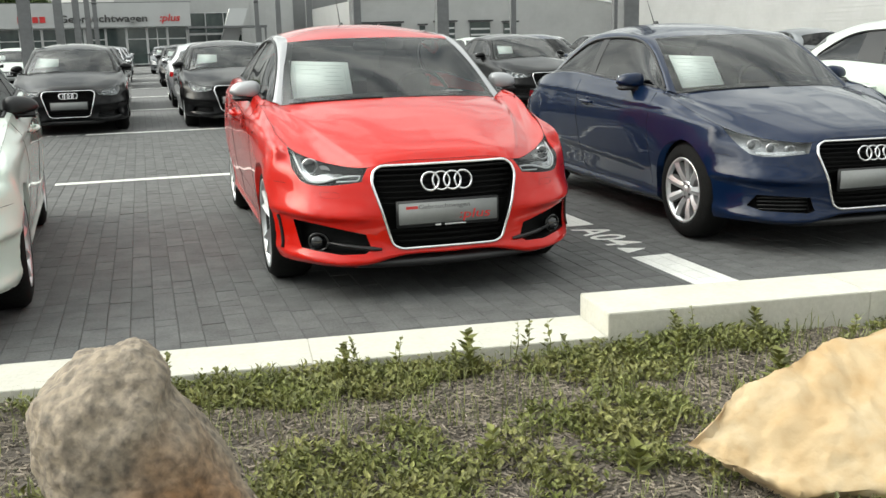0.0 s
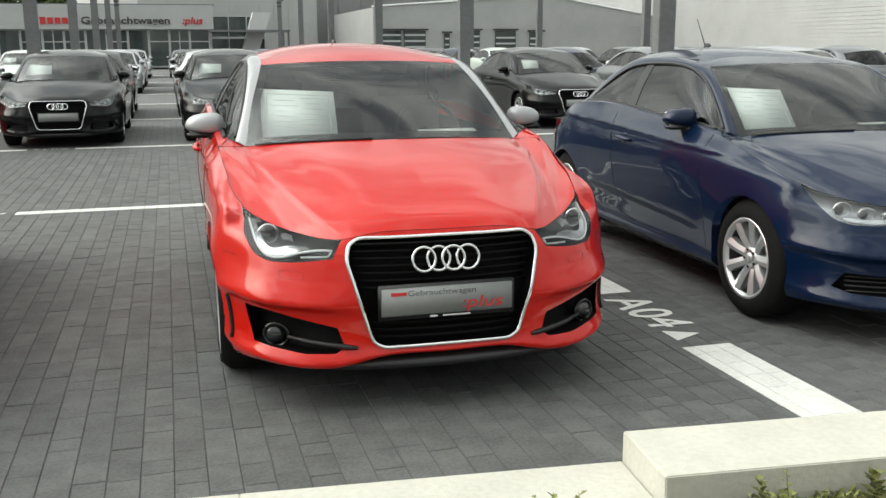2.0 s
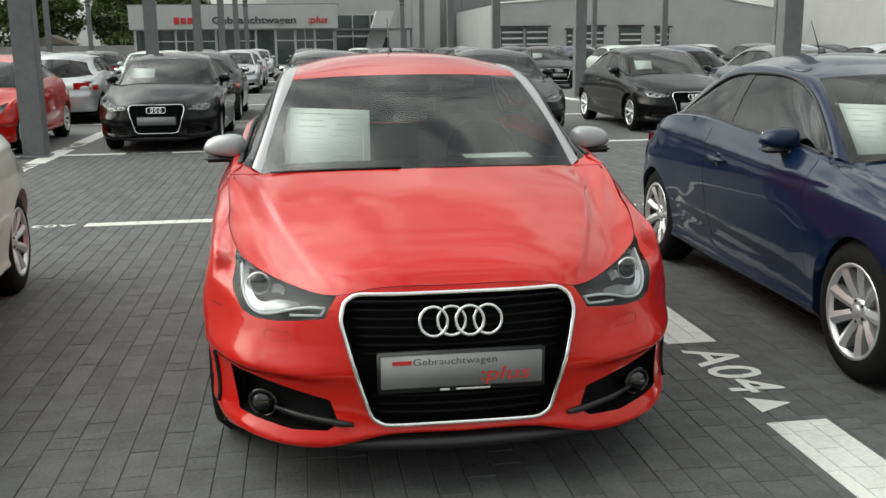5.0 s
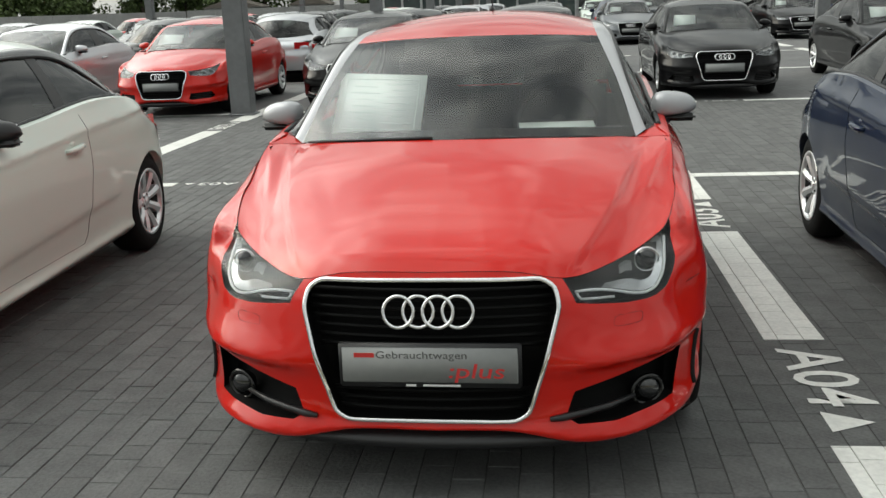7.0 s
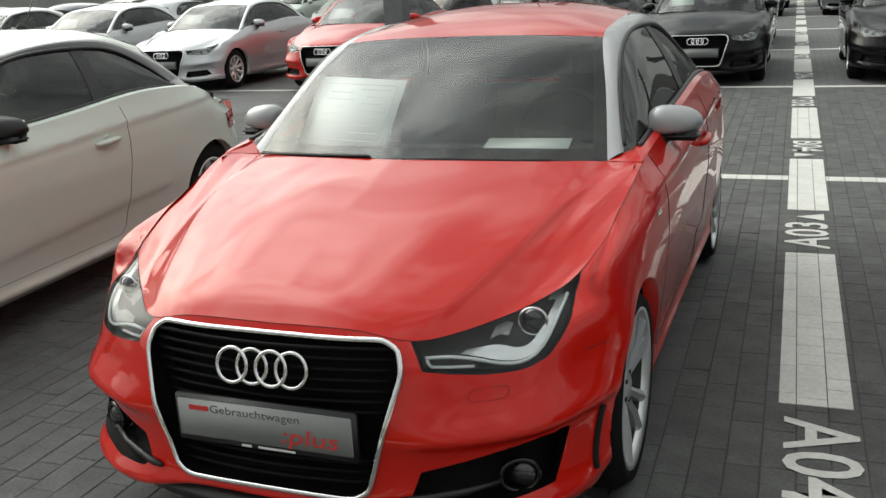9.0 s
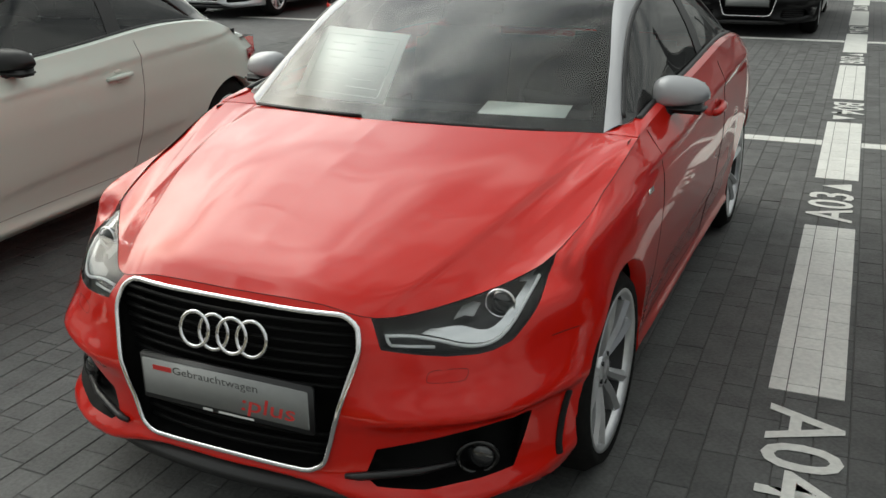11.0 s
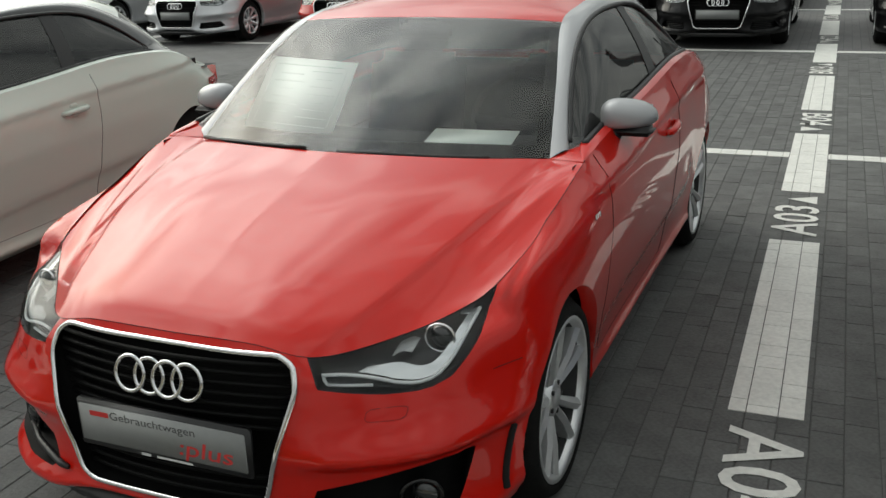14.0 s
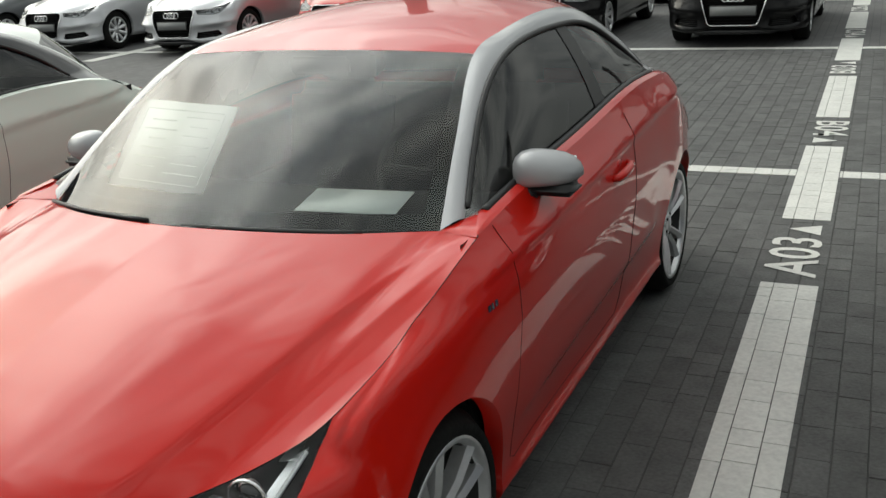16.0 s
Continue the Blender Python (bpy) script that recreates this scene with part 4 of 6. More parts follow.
        bm = ball(c.x, c.y + 0.012, c.z, 0.032, 0.02, 0.032, 16)
        part("projector", mir(bm), M_PROJECTOR, hold)
        bm = bmesh.new()
        Q = np.array([[lamp_pt(x, z + dz, 0.03 + dz) for x, z in ((0.552, 0.652), (0.572, 0.658), (0.592, 0.655))] for dz in (-0.004, 0.004, 0.012)])
        grid_faces(bm, Q)
        Q = np.array([[lamp_pt(x + dx, z, 0.03) for x, z in ((0.676, 0.70), (0.684, 0.715), (0.692, 0.732))] for dx in (-0.02, -0.008, 0.004)])
        grid_faces(bm, Q)
        part("reflector", mir(bm), M_LAMPSILVER, hold)
    lens.free()
    # grille
    bmesh.ops.recalc_face_normals(backing, faces=backing.faces[:])
    grille = part("grille", flipped(backing, join=True), M_GRILLE, car, "black grille with bright surround")
    half = [(x, z) for x, z in grille_poly[1:-1]]
    loop = [(x, z) for x, z in half] + [(-x, z) for x, z in half[::-1]]
    P3 = []
    for i in range(len(loop)):
        p, q = np.array(loop[i - 1]), np.array(loop[i])
        r = np.array(loop[(i + 1) % len(loop)])
        c0, c1 = q + (p - q) * min(0.3, 0.02 / np.linalg.norm(p - q)), q + (r - q) * min(0.3, 0.02 / np.linalg.norm(r - q))
        for s in (0, 0.5, 1):
            P3.append((1 - s) ** 2 * c0 + 2 * s * (1 - s) * q + s**2 * c1)
    dense = []
    for i in range(len(P3)):
        p, q = P3[i], P3[(i + 1) % len(P3)]
        k = max(1, int(np.linalg.norm(q - p) / 0.05))
        dense += [p + (q - p) * j / k for j in range(k)]
    bm = bmesh.new()
    tube(bm, [out_y(x * 1.006, 0.475 + (z - 0.475) * 1.006, 0.005) for x, z in dense], 0.0080, 8, closed=True)
    part("surround", bm, M_CHROME, grille)

    def half_at(z):
        pts = sorted([(zz, xx) for xx, zz in grille_poly if xx > 0])
        return float(np.interp(z, [p[0] for p in pts], [p[1] for p in pts]))
    zs = [] if lod > 1 else [0.655, 0.628, 0.600, 0.572, 0.544, 0.516, 0.488, 0.355, 0.328, 0.300] if lod == 0 else [0.64, 0.60, 0.56, 0.52, 0.34, 0.30]
    for z in zs:
        hx = half_at(z) - 0.012
        bm = bmesh.new()
        tube(bm, [(x, -0.672 - 0.028 * (0.70 - z) / 0.4 + 0.09 * (x / 0.5) ** 2, z) for x in np.linspace(-hx, hx, 11)], 0.0065, 5)
        part("slat", bm, M_GRILLE, grille)
    bm = bmesh.new()
    ring_emblem(bm, 0, -0.692, 0.595, 0.0448, 0.0062 if lod == 0 else 0.008, 0.22, 28 if lod == 0 else 14)
    part("emblem", bm, M_CHROME, grille, "four linked chrome rings")
    bm = rounded_box(0, -0.724, 0.437, 0.535, 0.022, 0.135, 0.005)
    holder = part("plate_holder", bm, M_TRIM, car)
    bm = rounded_box(0, -0.736, 0.440, 0.515, 0.006, 0.108, 0.003)
    part("plate", bm, M_PLATE, holder, "plain grey dealer plate")
    # lower intakes with fog lamps
    ia, ib = pair("intake", duct, M_GRILLE)
    for hold, flip in ((ia, False), (ib, True)) if lod < 2 else ():
        mir = flipped if flip else (lambda q: q)
        if not sport:
            for z in (0.268, 0.290, 0.312, 0.332):
                bm = bmesh.new()
                tube(bm, [out_y(x, z, -0.030) for x in np.linspace(0.42, 0.66, 7)], 0.005, 5)
                part("slat", mir(bm), M_TRIM, hold)
            continue
        bm = bmesh.new()
        c = Vector((0.634, -0.556, 0.298))
        ringp = [c + 0.045 * Vector((math.cos(q), 0.45 * math.cos(q), math.sin(q))) for q in np.arange(20) * math.pi / 10]
        tube(bm, ringp, 0.008, 6, closed=True)
        part("fog_bezel", mir(bm), M_GLOSSBLACK, hold)
        bm = ball(c.x, c.y + 0.018, c.z, 0.04, 0.022, 0.04, 16)
        part("fog_lamp", mir(bm), M_PROJECTOR, hold)
        bm = bmesh.new()
        tube(bm, [out_y(0.35, 0.272, 0.006), out_y(0.385, 0.275, 0.008), Vector((0.45, -0.672, 0.280)), Vector((0.52, -0.645, 0.288)), Vector((0.595, -0.60, 0.30))], [0.007, 0.011, 0.012, 0.011, 0.006], 6)
        part("blade", mir(bm), M_TRIM, hold)
    # under lip, sills, slots
    bm = bmesh.new()
    Q = np.array([[(x, -0.665 + 0.07 * (x / 0.5) ** 2 + dy, z) for x in np.linspace(-0.46, 0.46, 17)] for dy, z in ((0.03, 0.222), (-0.058, 0.206), (-0.054, 0.180), (0.05, 0.15), (0.3, 0.15))])
    grid_faces(bm, Q)
    part("front_lip", bm, M_TRIM, car)
    bm = bmesh.new()
    Q = np.array([[(x, y, 0.185 if abs(x) < 0.76 else 0.2) for x in (-0.78, -0.5, 0, 0.5, 0.78)] for y in (-0.45, 0.3, 1.2, 2.1, 3.0)])
    grid_faces(bm, Q)
    part("underbody", bm, M_SEAM, car)
    for yc in (0.0, 2.469) if lod < 2 else ():
        bm = bmesh.new()
        arc = [math.radians(t) for t in np.linspace(-22, 202, 21)]
        P = [[(x, yc + 0.342 * math.cos(t), 0.31 + 0.342 * math.sin(t)) for t in arc] for x in (0.772, 0.45)]
        P.append([(0.45, yc + 0.05 * math.cos(t), 0.31 + 0.05 * math.sin(t)) for t in arc])
        grid_faces(bm, np.array(P))
        pair("wheel_liner", bm, M_SEAM)
    if sport:
        bm = bmesh.new()
        for dz, y0 in ((0, -0.40),):
            pts = [out_x(y0 + 0.03 * (z - 0.25) / 0.16, z, 0.001) for z in np.linspace(0.25, 0.42, 8)]
            tube(bm, pts, 0.010, 5)
        pair("bumper_slot", bm, M_SEAM)
        bm = bmesh.new()
        for k, w in ((0, 0.016), (1, 0.012), (2, 0.014)):
            P = [out_x(0.252 + 0.02 * k + dy, 0.792 + dz, 0.002) for dy, dz in ((0, -0.008), (w, -0.008), (w, 0.008), (0, 0.008))]
            bm.faces.new([bm.verts.new(p + Vector((0.001, 0, 0))) for p in P])
        pair("badge", bm, M_CHROME, "small chrome wing badge", smooth=False)
    # door mirrors, handles
    bm = ball(0.837, 0.736, 1.004, 0.094, 0.066, 0.060, 24 if lod == 0 else 12, 2.6)
    for v in bm.verts:
        v.co.y += 0.22 * max(0, v.co.x - 0.80)
        if v.co.z < 0.985:
            v.co.z = 0.985 + (v.co.z - 0.985) * 0.45
        v.co.z += 0.012 * (v.co.x - 0.837) / 0.1 * (-1 if v.co.z > 1.0 else 0.6)
        back = 0.75 + 0.22 * max(0, v.co.x - 0.80)
        if v.co.y > back:
            v.co.y = back + (v.co.y - back) * 0.4
    ma, mb = pair("door_mirror", bm, mirror, "silver door mirror" if mirror is M_ARCH else "")
    for hold, flip in ((ma, False), (mb, True)):
        mir = flipped if flip else (lambda q: q)
        bm = bmesh.new()
        tube(bm, [(0.76, 0.68, 0.925), (0.785, 0.705, 0.945), (0.82, 0.74, 0.972)], [0.036, 0.028, 0.026], 8)
        box(bm, 0.837, 0.742, 0.960, 0.172, 0.10, 0.030, bevel=0.012)
        part("mirror_foot", mir(bm), M_TRIM, hold)
        if lod > 1:
            continue
        bm = bmesh.new()
        box(bm, 0.838, 0.785, 1.004, 0.14, 0.006, 0.075, bevel=0.002)
        part("mirror_glass", mir(bm), M_CHROME, hold)
    bm = bmesh.new()
    tube(bm, [out_x(1.32, 0.828, -0.006), out_x(1.335, 0.830, 0.016), out_x(1.38, 0.833, 0.022), out_x(1.45, 0.836, 0.022), out_x(1.495, 0.838, 0.016), out_x(1.51, 0.839, -0.006)], [0.011, 0.014, 0.016, 0.016, 0.014, 0.011], 8)
    for k in range(2):
        # a finger bowl above and below the grip
        c = out_x(1.415, 0.858 - 0.05 * k, -0.002)
        bmesh.ops.create_uvsphere(bm, u_segments=12, v_segments=6, radius=1.0, matrix=pose(*c) @ Matrix.Diagonal((0.006, 0.034, 0.014, 1)))
    pair("door_handle", bm, colour)
    # tail lamps
    bm = bmesh.new()
    Q = np.array([[out_x(y, z, 0.008) for y in np.linspace(2.74, 2.93, 8)] for z in np.linspace(0.68, 0.79, 5)])
    grid_faces(bm, Q)
    Q = np.array([[(x, 3.11 - 0.11 * max(0, x - 0.45) / 0.25 + 0.01 - 0.12 * (z - 0.70) * 0.3, z) for x in np.linspace(0.45, 0.72, 6)] for z in np.linspace(0.70, 0.84, 5)])
    grid_faces(bm, Q)
    pair("tail_lamp", bm, M_TAIL, "red tail lamp")
    bm = rounded_box(0, 3.125, 0.66, 0.515, 0.012, 0.108, 0.003)
    part("rear_plate", bm, M_PLATE, car)
    # cabin
    bm = bmesh.new()
    Q = np.array([[(0.70 * a, y + 0.08 * a * a, z) for a in np.linspace(-1, 1, 9)] for y, z in ((0.28, 0.92), (0.45, 0.935), (0.66, 0.93), (0.80, 0.90), (0.84, 0.80), (0.78, 0.55), (0.7, 0.3))])
    grid_faces(bm, Q)
    part("dashboard", bm, M_DASH, car)
    bm = bmesh.new()
    Q = np.array([[(0.76 * a, y, z) for a in np.linspace(-1, 1, 5)] for y, z in ((0.4, 0.28), (1.4, 0.28), (2.0, 0.36), (2.35, 0.40), (2.42, 0.86), (2.95, 0.86))])
    grid_faces(bm, Q)
    for sd in (-1, 1):
        grid_faces(bm, np.array([[(sd * 0.765, y, z) for y in np.linspace(0.3, 2.7, 6)] for z in (0.28, 0.6, 0.93)]))
    part("cabin_lining", bm, M_CABIN, car)
    for sx in (-0.36, 0.36) if lod < 2 else ():
        seat = rounded_box(sx, 1.30, 0.47, 0.50, 0.50, 0.17, 0.06)
        so = part("seat", seat, M_CABIN, car)
        part("seat_back", rounded_box(0, 0, 0.30, 0.48, 0.14, 0.60, 0.06, pose(sx, 1.54, 0.5, -14)), M_CABIN, so)
        part("headrest", rounded_box(0, 0, 0.0, 0.25, 0.09, 0.17, 0.04, pose(sx, 1.74, 1.13, -8)), M_CABIN, so)
    if lod < 2:
        part("rear_bench", rounded_box(0, 2.25, 0.68, 1.15, 0.14, 0.60, 0.05), M_CABIN, car)
    bm = bmesh.new()
    mw = pose(0.36, 0.98, 0.92, 65)
    tube(bm, [mw @ Vector((0.18 * math.cos(q), 0.18 * math.sin(q), 0)) for q in np.arange(28) * math.pi / 14], 0.014, 8, closed=True)
    tube(bm, [mw @ Vector((-0.17, 0, 0)), mw @ Vector((0, -0.01, -0.02)), mw @ Vector((0.17, 0, 0))], 0.02, 6)
    tube(bm, [mw @ Vector((0, 0, -0.02)), mw @ Vector((0, 0.02, -0.25))], 0.04, 8)
    part("steering_wheel", bm, M_DASH, car)
    part("inner_mirror", rounded_box(0, 0.96, 1.255, 0.22, 0.03, 0.06, 0.012), M_DASH, car)
    # wipers and aerial
    for x0, x1 in ((-0.62, -0.10), (0.02, 0.50)) if lod < 2 else ():
        bm = bmesh.new()
        P = []
        for x in np.linspace(x0, x1, 9):
            aa = abs(x) / 0.66
            P.append((x, 0.185 + 0.19 * aa * aa, (0.967 if x0 < 0 else 0.962) - 0.032 * aa * aa))
        tube(bm, P, 0.006, 6)
        part("wiper", bm, M_TRIM, car)
    bm = bmesh.new()
    if lod == 0:
        tube(bm, [(0, 1.97, 1.40), (0, 2.11, 1.60)], [0.005, 0.002], 5)
        bmesh.ops.create_cone(bm, cap_ends=True, segments=12, radius1=0.028, radius2=0.012, depth=0.035, matrix=pose(0, 1.95, 1.412) @ Matrix.Diagonal((0.8, 2.0, 1, 1)))
        part("aerial", bm, M_TRIM, car)
    else:
        bm.free()
    if papers:
        sheet = part("price_sheet", rounded_box(0, 0, 0, 0.37, 0.004, 0.32, 0.0015, pose(-0.38, 0.645, 1.052, -44, 3)), M_PAPER, car, "printed price sheet behind the windscreen")
        bm = bmesh.new()
        at = pose(-0.38, 0.645, 1.052, -44, 3)
        for cx, cz, sx, sz in ((0, 0.128, 0.30, 0.004), (0, -0.135, 0.30, 0.003), (-0.155, 0, 0.003, 0.26), (0.155, 0, 0.003, 0.26), *[((-0.07 if k % 2 else 0.075), 0.105 - 0.017 * k, 0.13 - 0.03 * (k % 3), 0.004) for k in range(13)]):
            box(bm, cx, -0.0028, cz, sx, 0.0006, sz, at)
        part("print_bars", bm, M_PRINTFAINT, sheet, "faint grey lines of print", smooth=False)
        part("note", rounded_box(0, 0, 0, 0.30, 0.15, 0.003, 0.001, pose(0.36, 0.50, 0.958, 8, 0, 5)), M_PAPER, car, "white leaflet lying on the dashboard")
    # the nose reaches a little further out; plain cars have a lower waist
    for ob in car.children_recursive:
        co = np.zeros(len(ob.data.vertices) * 3)
        ob.data.vertices.foreach_get("co", co)
        mid = np.clip((0.60 - abs(co[0::3])) / 0.25, 0, 1) * np.clip((-co[1::3] - 0.45) / 0.15, 0, 1) * (not ob.name.startswith("plate"))
        co[0::3] *= 1 - 0.010 * mid
        co[1::3] -= 0.032 * np.clip((-co[1::3] - 0.33) / 0.25, 0, 1) + 0.024 * mid
        if not sport:
            co[2::3] -= 0.035 * np.clip((co[2::3] - 0.45) / 0.4, 0, 1)
        ob.data.vertices.foreach_set("co", co)
    if stretch != 1.0:
        for ob in car.children_recursive:
            ob.data.transform(Matrix.Diagonal((1.02, stretch, 1.01, 1)))
    for y in (0.0, 2.469 * stretch):
        for side in (1, -1):
            add_wheel(car, 0.727, y, side, spokes, 0.308, seg, lod)
    return car


def recoloured(car, m, name, label, swap, group=""):
    """Another car of the same make at pose m, its paint exchanged."""
    new_car = copy_thing(car, m)
    new_car.name = name
    tagged(new_car, label, "car", group)
    for ob in new_car.children_recursive:
        if ob.type == "MESH" and ob.data.materials and ob.data.materials[0].name in swap:
            key = "%s %s" % (ob.data.name, swap[ob.data.materials[0].name].name)
            if key not in bpy.data.meshes:
                me = ob.data.copy()
                me.name = key
                me.materials[0] = swap[ob.data.materials[0].name]
            ob.data = bpy.data.meshes[key]
    return new_car


red_car = build_car("hatchback_car", "red three-door hatchback with silver roof arches, parked on paving", M_RED, M_ARCH, 0, "twin", M_ARCH, "parked cars", sport=True)
red_car.matrix_basis = pose(-1.241, -0.653, 0, 0, 0, -0.95)
plain_car = build_car("hatchback_car", "dark blue three-door hatchback parked beside a white bay line", M_BLUE, M_BLUE, 0, "nine", M_BLUE, "parked cars")
plain_car.matrix_basis = pose(1.40, -0.64, 0, 0, 0, -1.5)
recoloured(plain_car, pose(-4.125, -0.80, 0, 0, 0, 3.3), "hatchback_car", "cream white three-door hatchback with a dark grey roof arch", {"navy_paint": M_CREAM}, "parked cars")
white_car = bpy.data.objects["hatchback_car.002"]
for ob in white_car.children_recursive:
    if ob.name.split(".")[0] in ("roof_arch", "door_mirror"):
        ob.data = ob.data.copy()
        ob.data.materials[0] = M_DARKARCH if ob.name.startswith("roof") else M_TRIM
far_car = build_car("hatchback_car", "black hatchback with a chrome-framed grille, parked in its bay", M_BLACK, M_BLACK, 1, "nine", M_BLACK, "parked cars", stretch=1.06)
PAINTS = {"black": M_BLACK, "silver": M_SILVER, "grey": M_GREY, "white": M_CREAM, "red": M_RED, "dark blue": M_BLUE}


distant_car = build_car("hatchback_car", "black hatchback parked nose out in a marked bay", M_BLACK, M_BLACK, 2, "nine", M_BLACK, "parked cars", stretch=1.06)
distant_car.matrix_basis = pose(20.0, 27.4, 0)


def park(x, y, shade, turned=False):
    """A far car: its nose axle at (x, y), or turned with its tail to the viewer."""
    m = pose(x, y + (2.6 if turned else 0), 0, 0, 0, 180 if turned else 0)
    text = "%s hatchback parked %s in a marked bay" % (shade, "tail out" if turned else "nose out")
    return recoloured(far_car if y < 20 else distant_car, m, "hatchback_car", text, {"black_paint": PAINTS[shade]} if shade != "black" else {}, "parked cars")


far_car.matrix_basis = pose(-3.75, 10.5, 0)
ROW_C = ((-1.2, 10.45, "black"), (1.5, 10.6, "black"), (4.55, 11.2, "black"), (7.0, 10.6, "grey"), (9.7, 10.5, "silver"), (-6.5, 10.15, "red"), (-9.2, 10.0, "silver"), (-11.9, 10.1, "silver"), (-14.5, 10.2, "grey"), (-17.2, 10.3, "silver"), (-19.9, 10.2, "black"), (4.15, -0.6, "white"), (6.85, -0.5, "white"))
for x, y, shade in ROW_C:
    park(x, y, shade)
pick = random.Random(7)
for y0, turned in ((15.9, True), (27.4, False), (32.9, True), (44.5, False)):
    for k in range(-9 if y0 < 40 else -6, 8):
        x = -1.2 + 2.65 * k
        if pick.random() < 0.10:
            continue
        shade = pick.choice(["black", "black", "black", "silver", "silver", "grey", "grey", "white", "dark blue", "red"])
        if y0 < 20:
            shade = {-2: "silver", -1: "black", 2: "black"}.get(k, shade)
        park(x + pick.uniform(-0.12, 0.12), y0 + pick.uniform(-0.2, 0.2), shade, turned)

# ---- paint helpers ----
def moved(bm, m):
    bmesh.ops.transform(bm, matrix=m, verts=bm.verts[:])
    return bm


# ---- ground, paving and bay lines ----
bm = bmesh.new()
grid_faces(bm, np.array([[(x, y, -0.11) for x in np.linspace(-1500, 1500, 9)] for y in np.linspace(-1500, 1500, 9)]))
tagged(part("ground", bm, M_TERRAIN), "grey open ground running to the horizon", "ground", kind="structure")
NX0, NX1, NY0, NY1 = -6.65, 4.41, -2.9, 9.5
bm = bmesh.new()
for x0, x1, y0, y1, z in ((-75, NX0, -1.7, 66, -0.001), (NX1, 60, -2.85, 66, -0.001), (NX0, NX1, NY1, 66, -0.001)):
    bm.faces.new([bm.verts.new(p) for p in ((x0, y0, z), (x1, y0, z), (x1, y1, z), (x0, y1, z))])
pavement = tagged(part("pavement", bm, M_PAVEFAR, smooth=False), "dark grey concrete block paving of the car park", "pavement", kind="structure")
bm = bmesh.new()
bm.faces.new([bm.verts.new(p) for p in ((NX0, -1.80, -0.0035), (NX1, -2.86, -0.0035), (NX1, NY1, -0.0035), (NX0, NY1, -0.0035))])
part("joint_bed", bm, M_JOINT, pavement, smooth=False)

COL, JOINT = 0.1065, 0.003
LENGTHS = (0.105, 0.16, 0.21, 0.265, 0.32)
ROWS_Y = [3.96 + 5.68 * k for k in range(-1, 11)]
LINES_X = [0.125 + 5.3 * k for k in range(-7, 8)]
rects = []
pick = random.Random(3)
x = NX0
while x < NX1 - 0.01:
    y = NY0 - pick.uniform(0, 0.2)
    while y < NY1:
        ln = pick.choice(LENGTHS)
        if y > -2.44 - 0.096 * (x + 0.93):
            rects.append((x, y, ln))
        y += ln
    x += COL


def block_verts(x, y, ln, dz=0.0, tx=0.0, ty=0.0):
    w, l, c = COL / 2 - JOINT / 2, ln / 2 - JOINT / 3, 0.0022
    out = []
    for i, z in ((0, -0.012), (0, -0.0035), (c, 0.0)):
        for sx, sy in ((-1, -1), (1, -1), (1, 1), (-1, 1)):
            px, py = sx * (w - i), sy * (l - i)
            out.append((x + px, y + py, z + dz + tx * px + ty * py))
    return out


BLOCK_FACES = [(0, 1, 5, 4), (1, 2, 6, 5), (2, 3, 7, 6), (3, 0, 4, 7), (4, 5, 9, 8), (5, 6, 10, 9), (6, 7, 11, 10), (7, 4, 8, 11), (8, 9, 10, 11)]
block_mesh = {}
for ln in LENGTHS:
    me = bpy.data.meshes.new("block")
    me.from_pydata(block_verts(0, 0, ln), [], BLOCK_FACES)
    me.materials.append(M_PAVER)
    block_mesh[ln] = me
V, F, singles = [], [], []
for x, y, ln in rects:
    cx, cy = x + COL / 2, y + ln / 2
    if -0.42 < cx < 0.95 and -1.9 < cy < 0.0:
        singles.append((cx, cy, ln))
        continue
    n0 = len(V)
    V += block_verts(cx, cy, ln, pick.uniform(-0.0012, 0.0012), pick.uniform(-0.012, 0.012), pick.uniform(-0.008, 0.008))
    F += [tuple(i + n0 for i in f) for f in BLOCK_FACES]
me = bpy.data.meshes.new("paving_blocks")
me.from_pydata(V, [], F)
me.materials.append(M_PAVER)
for cx, cy, ln in singles:
    ob = new("block", block_mesh[ln])
    ob.parent = pavement
    ob.matrix_basis = pose(cx, cy, pick.uniform(-0.001, 0.001), pick.uniform(-0.4, 0.4), pick.uniform(-0.5, 0.5))
blocks = new("paving_blocks", me)
blocks.parent = pavement
tagged(blocks, "dark grey rectangular concrete blocks", kind="stuff")


RECTS = np.array(rects)


def paint_strip(x0, x1, y0, y1, near):
    """A painted strip; on the near paving its paint breaks at every joint."""
    cells = [(x0, x1, y0, y1)]
    if near:
        R = RECTS[(RECTS[:, 0] < x1) & (RECTS[:, 0] + COL > x0) & (RECTS[:, 1] < y1) & (RECTS[:, 1] + RECTS[:, 2] > y0)]
        g = JOINT * 0.6
        cells = [(max(x0, x + g), min(x1, x + COL - g), max(y0, y + g), min(y1, y + ln - g)) for x, y, ln in R]
    bm = bmesh.new()
    for a0, a1, b0, b1 in cells:
        if a1 - a0 > 0.003 and b1 - b0 > 0.003:
            v = [bm.verts.new(p) for z in (-0.003, 0.003) for p in ((a0, b0, z), (a1, b0, z), (a1, b1, z), (a0, b1, z))]
            for f in ((4, 5, 6, 7), (0, 1, 5, 4), (1, 2, 6, 5), (2, 3, 7, 6), (3, 0, 4, 7)):
                bm.faces.new([v[q] for q in f])
    return bm


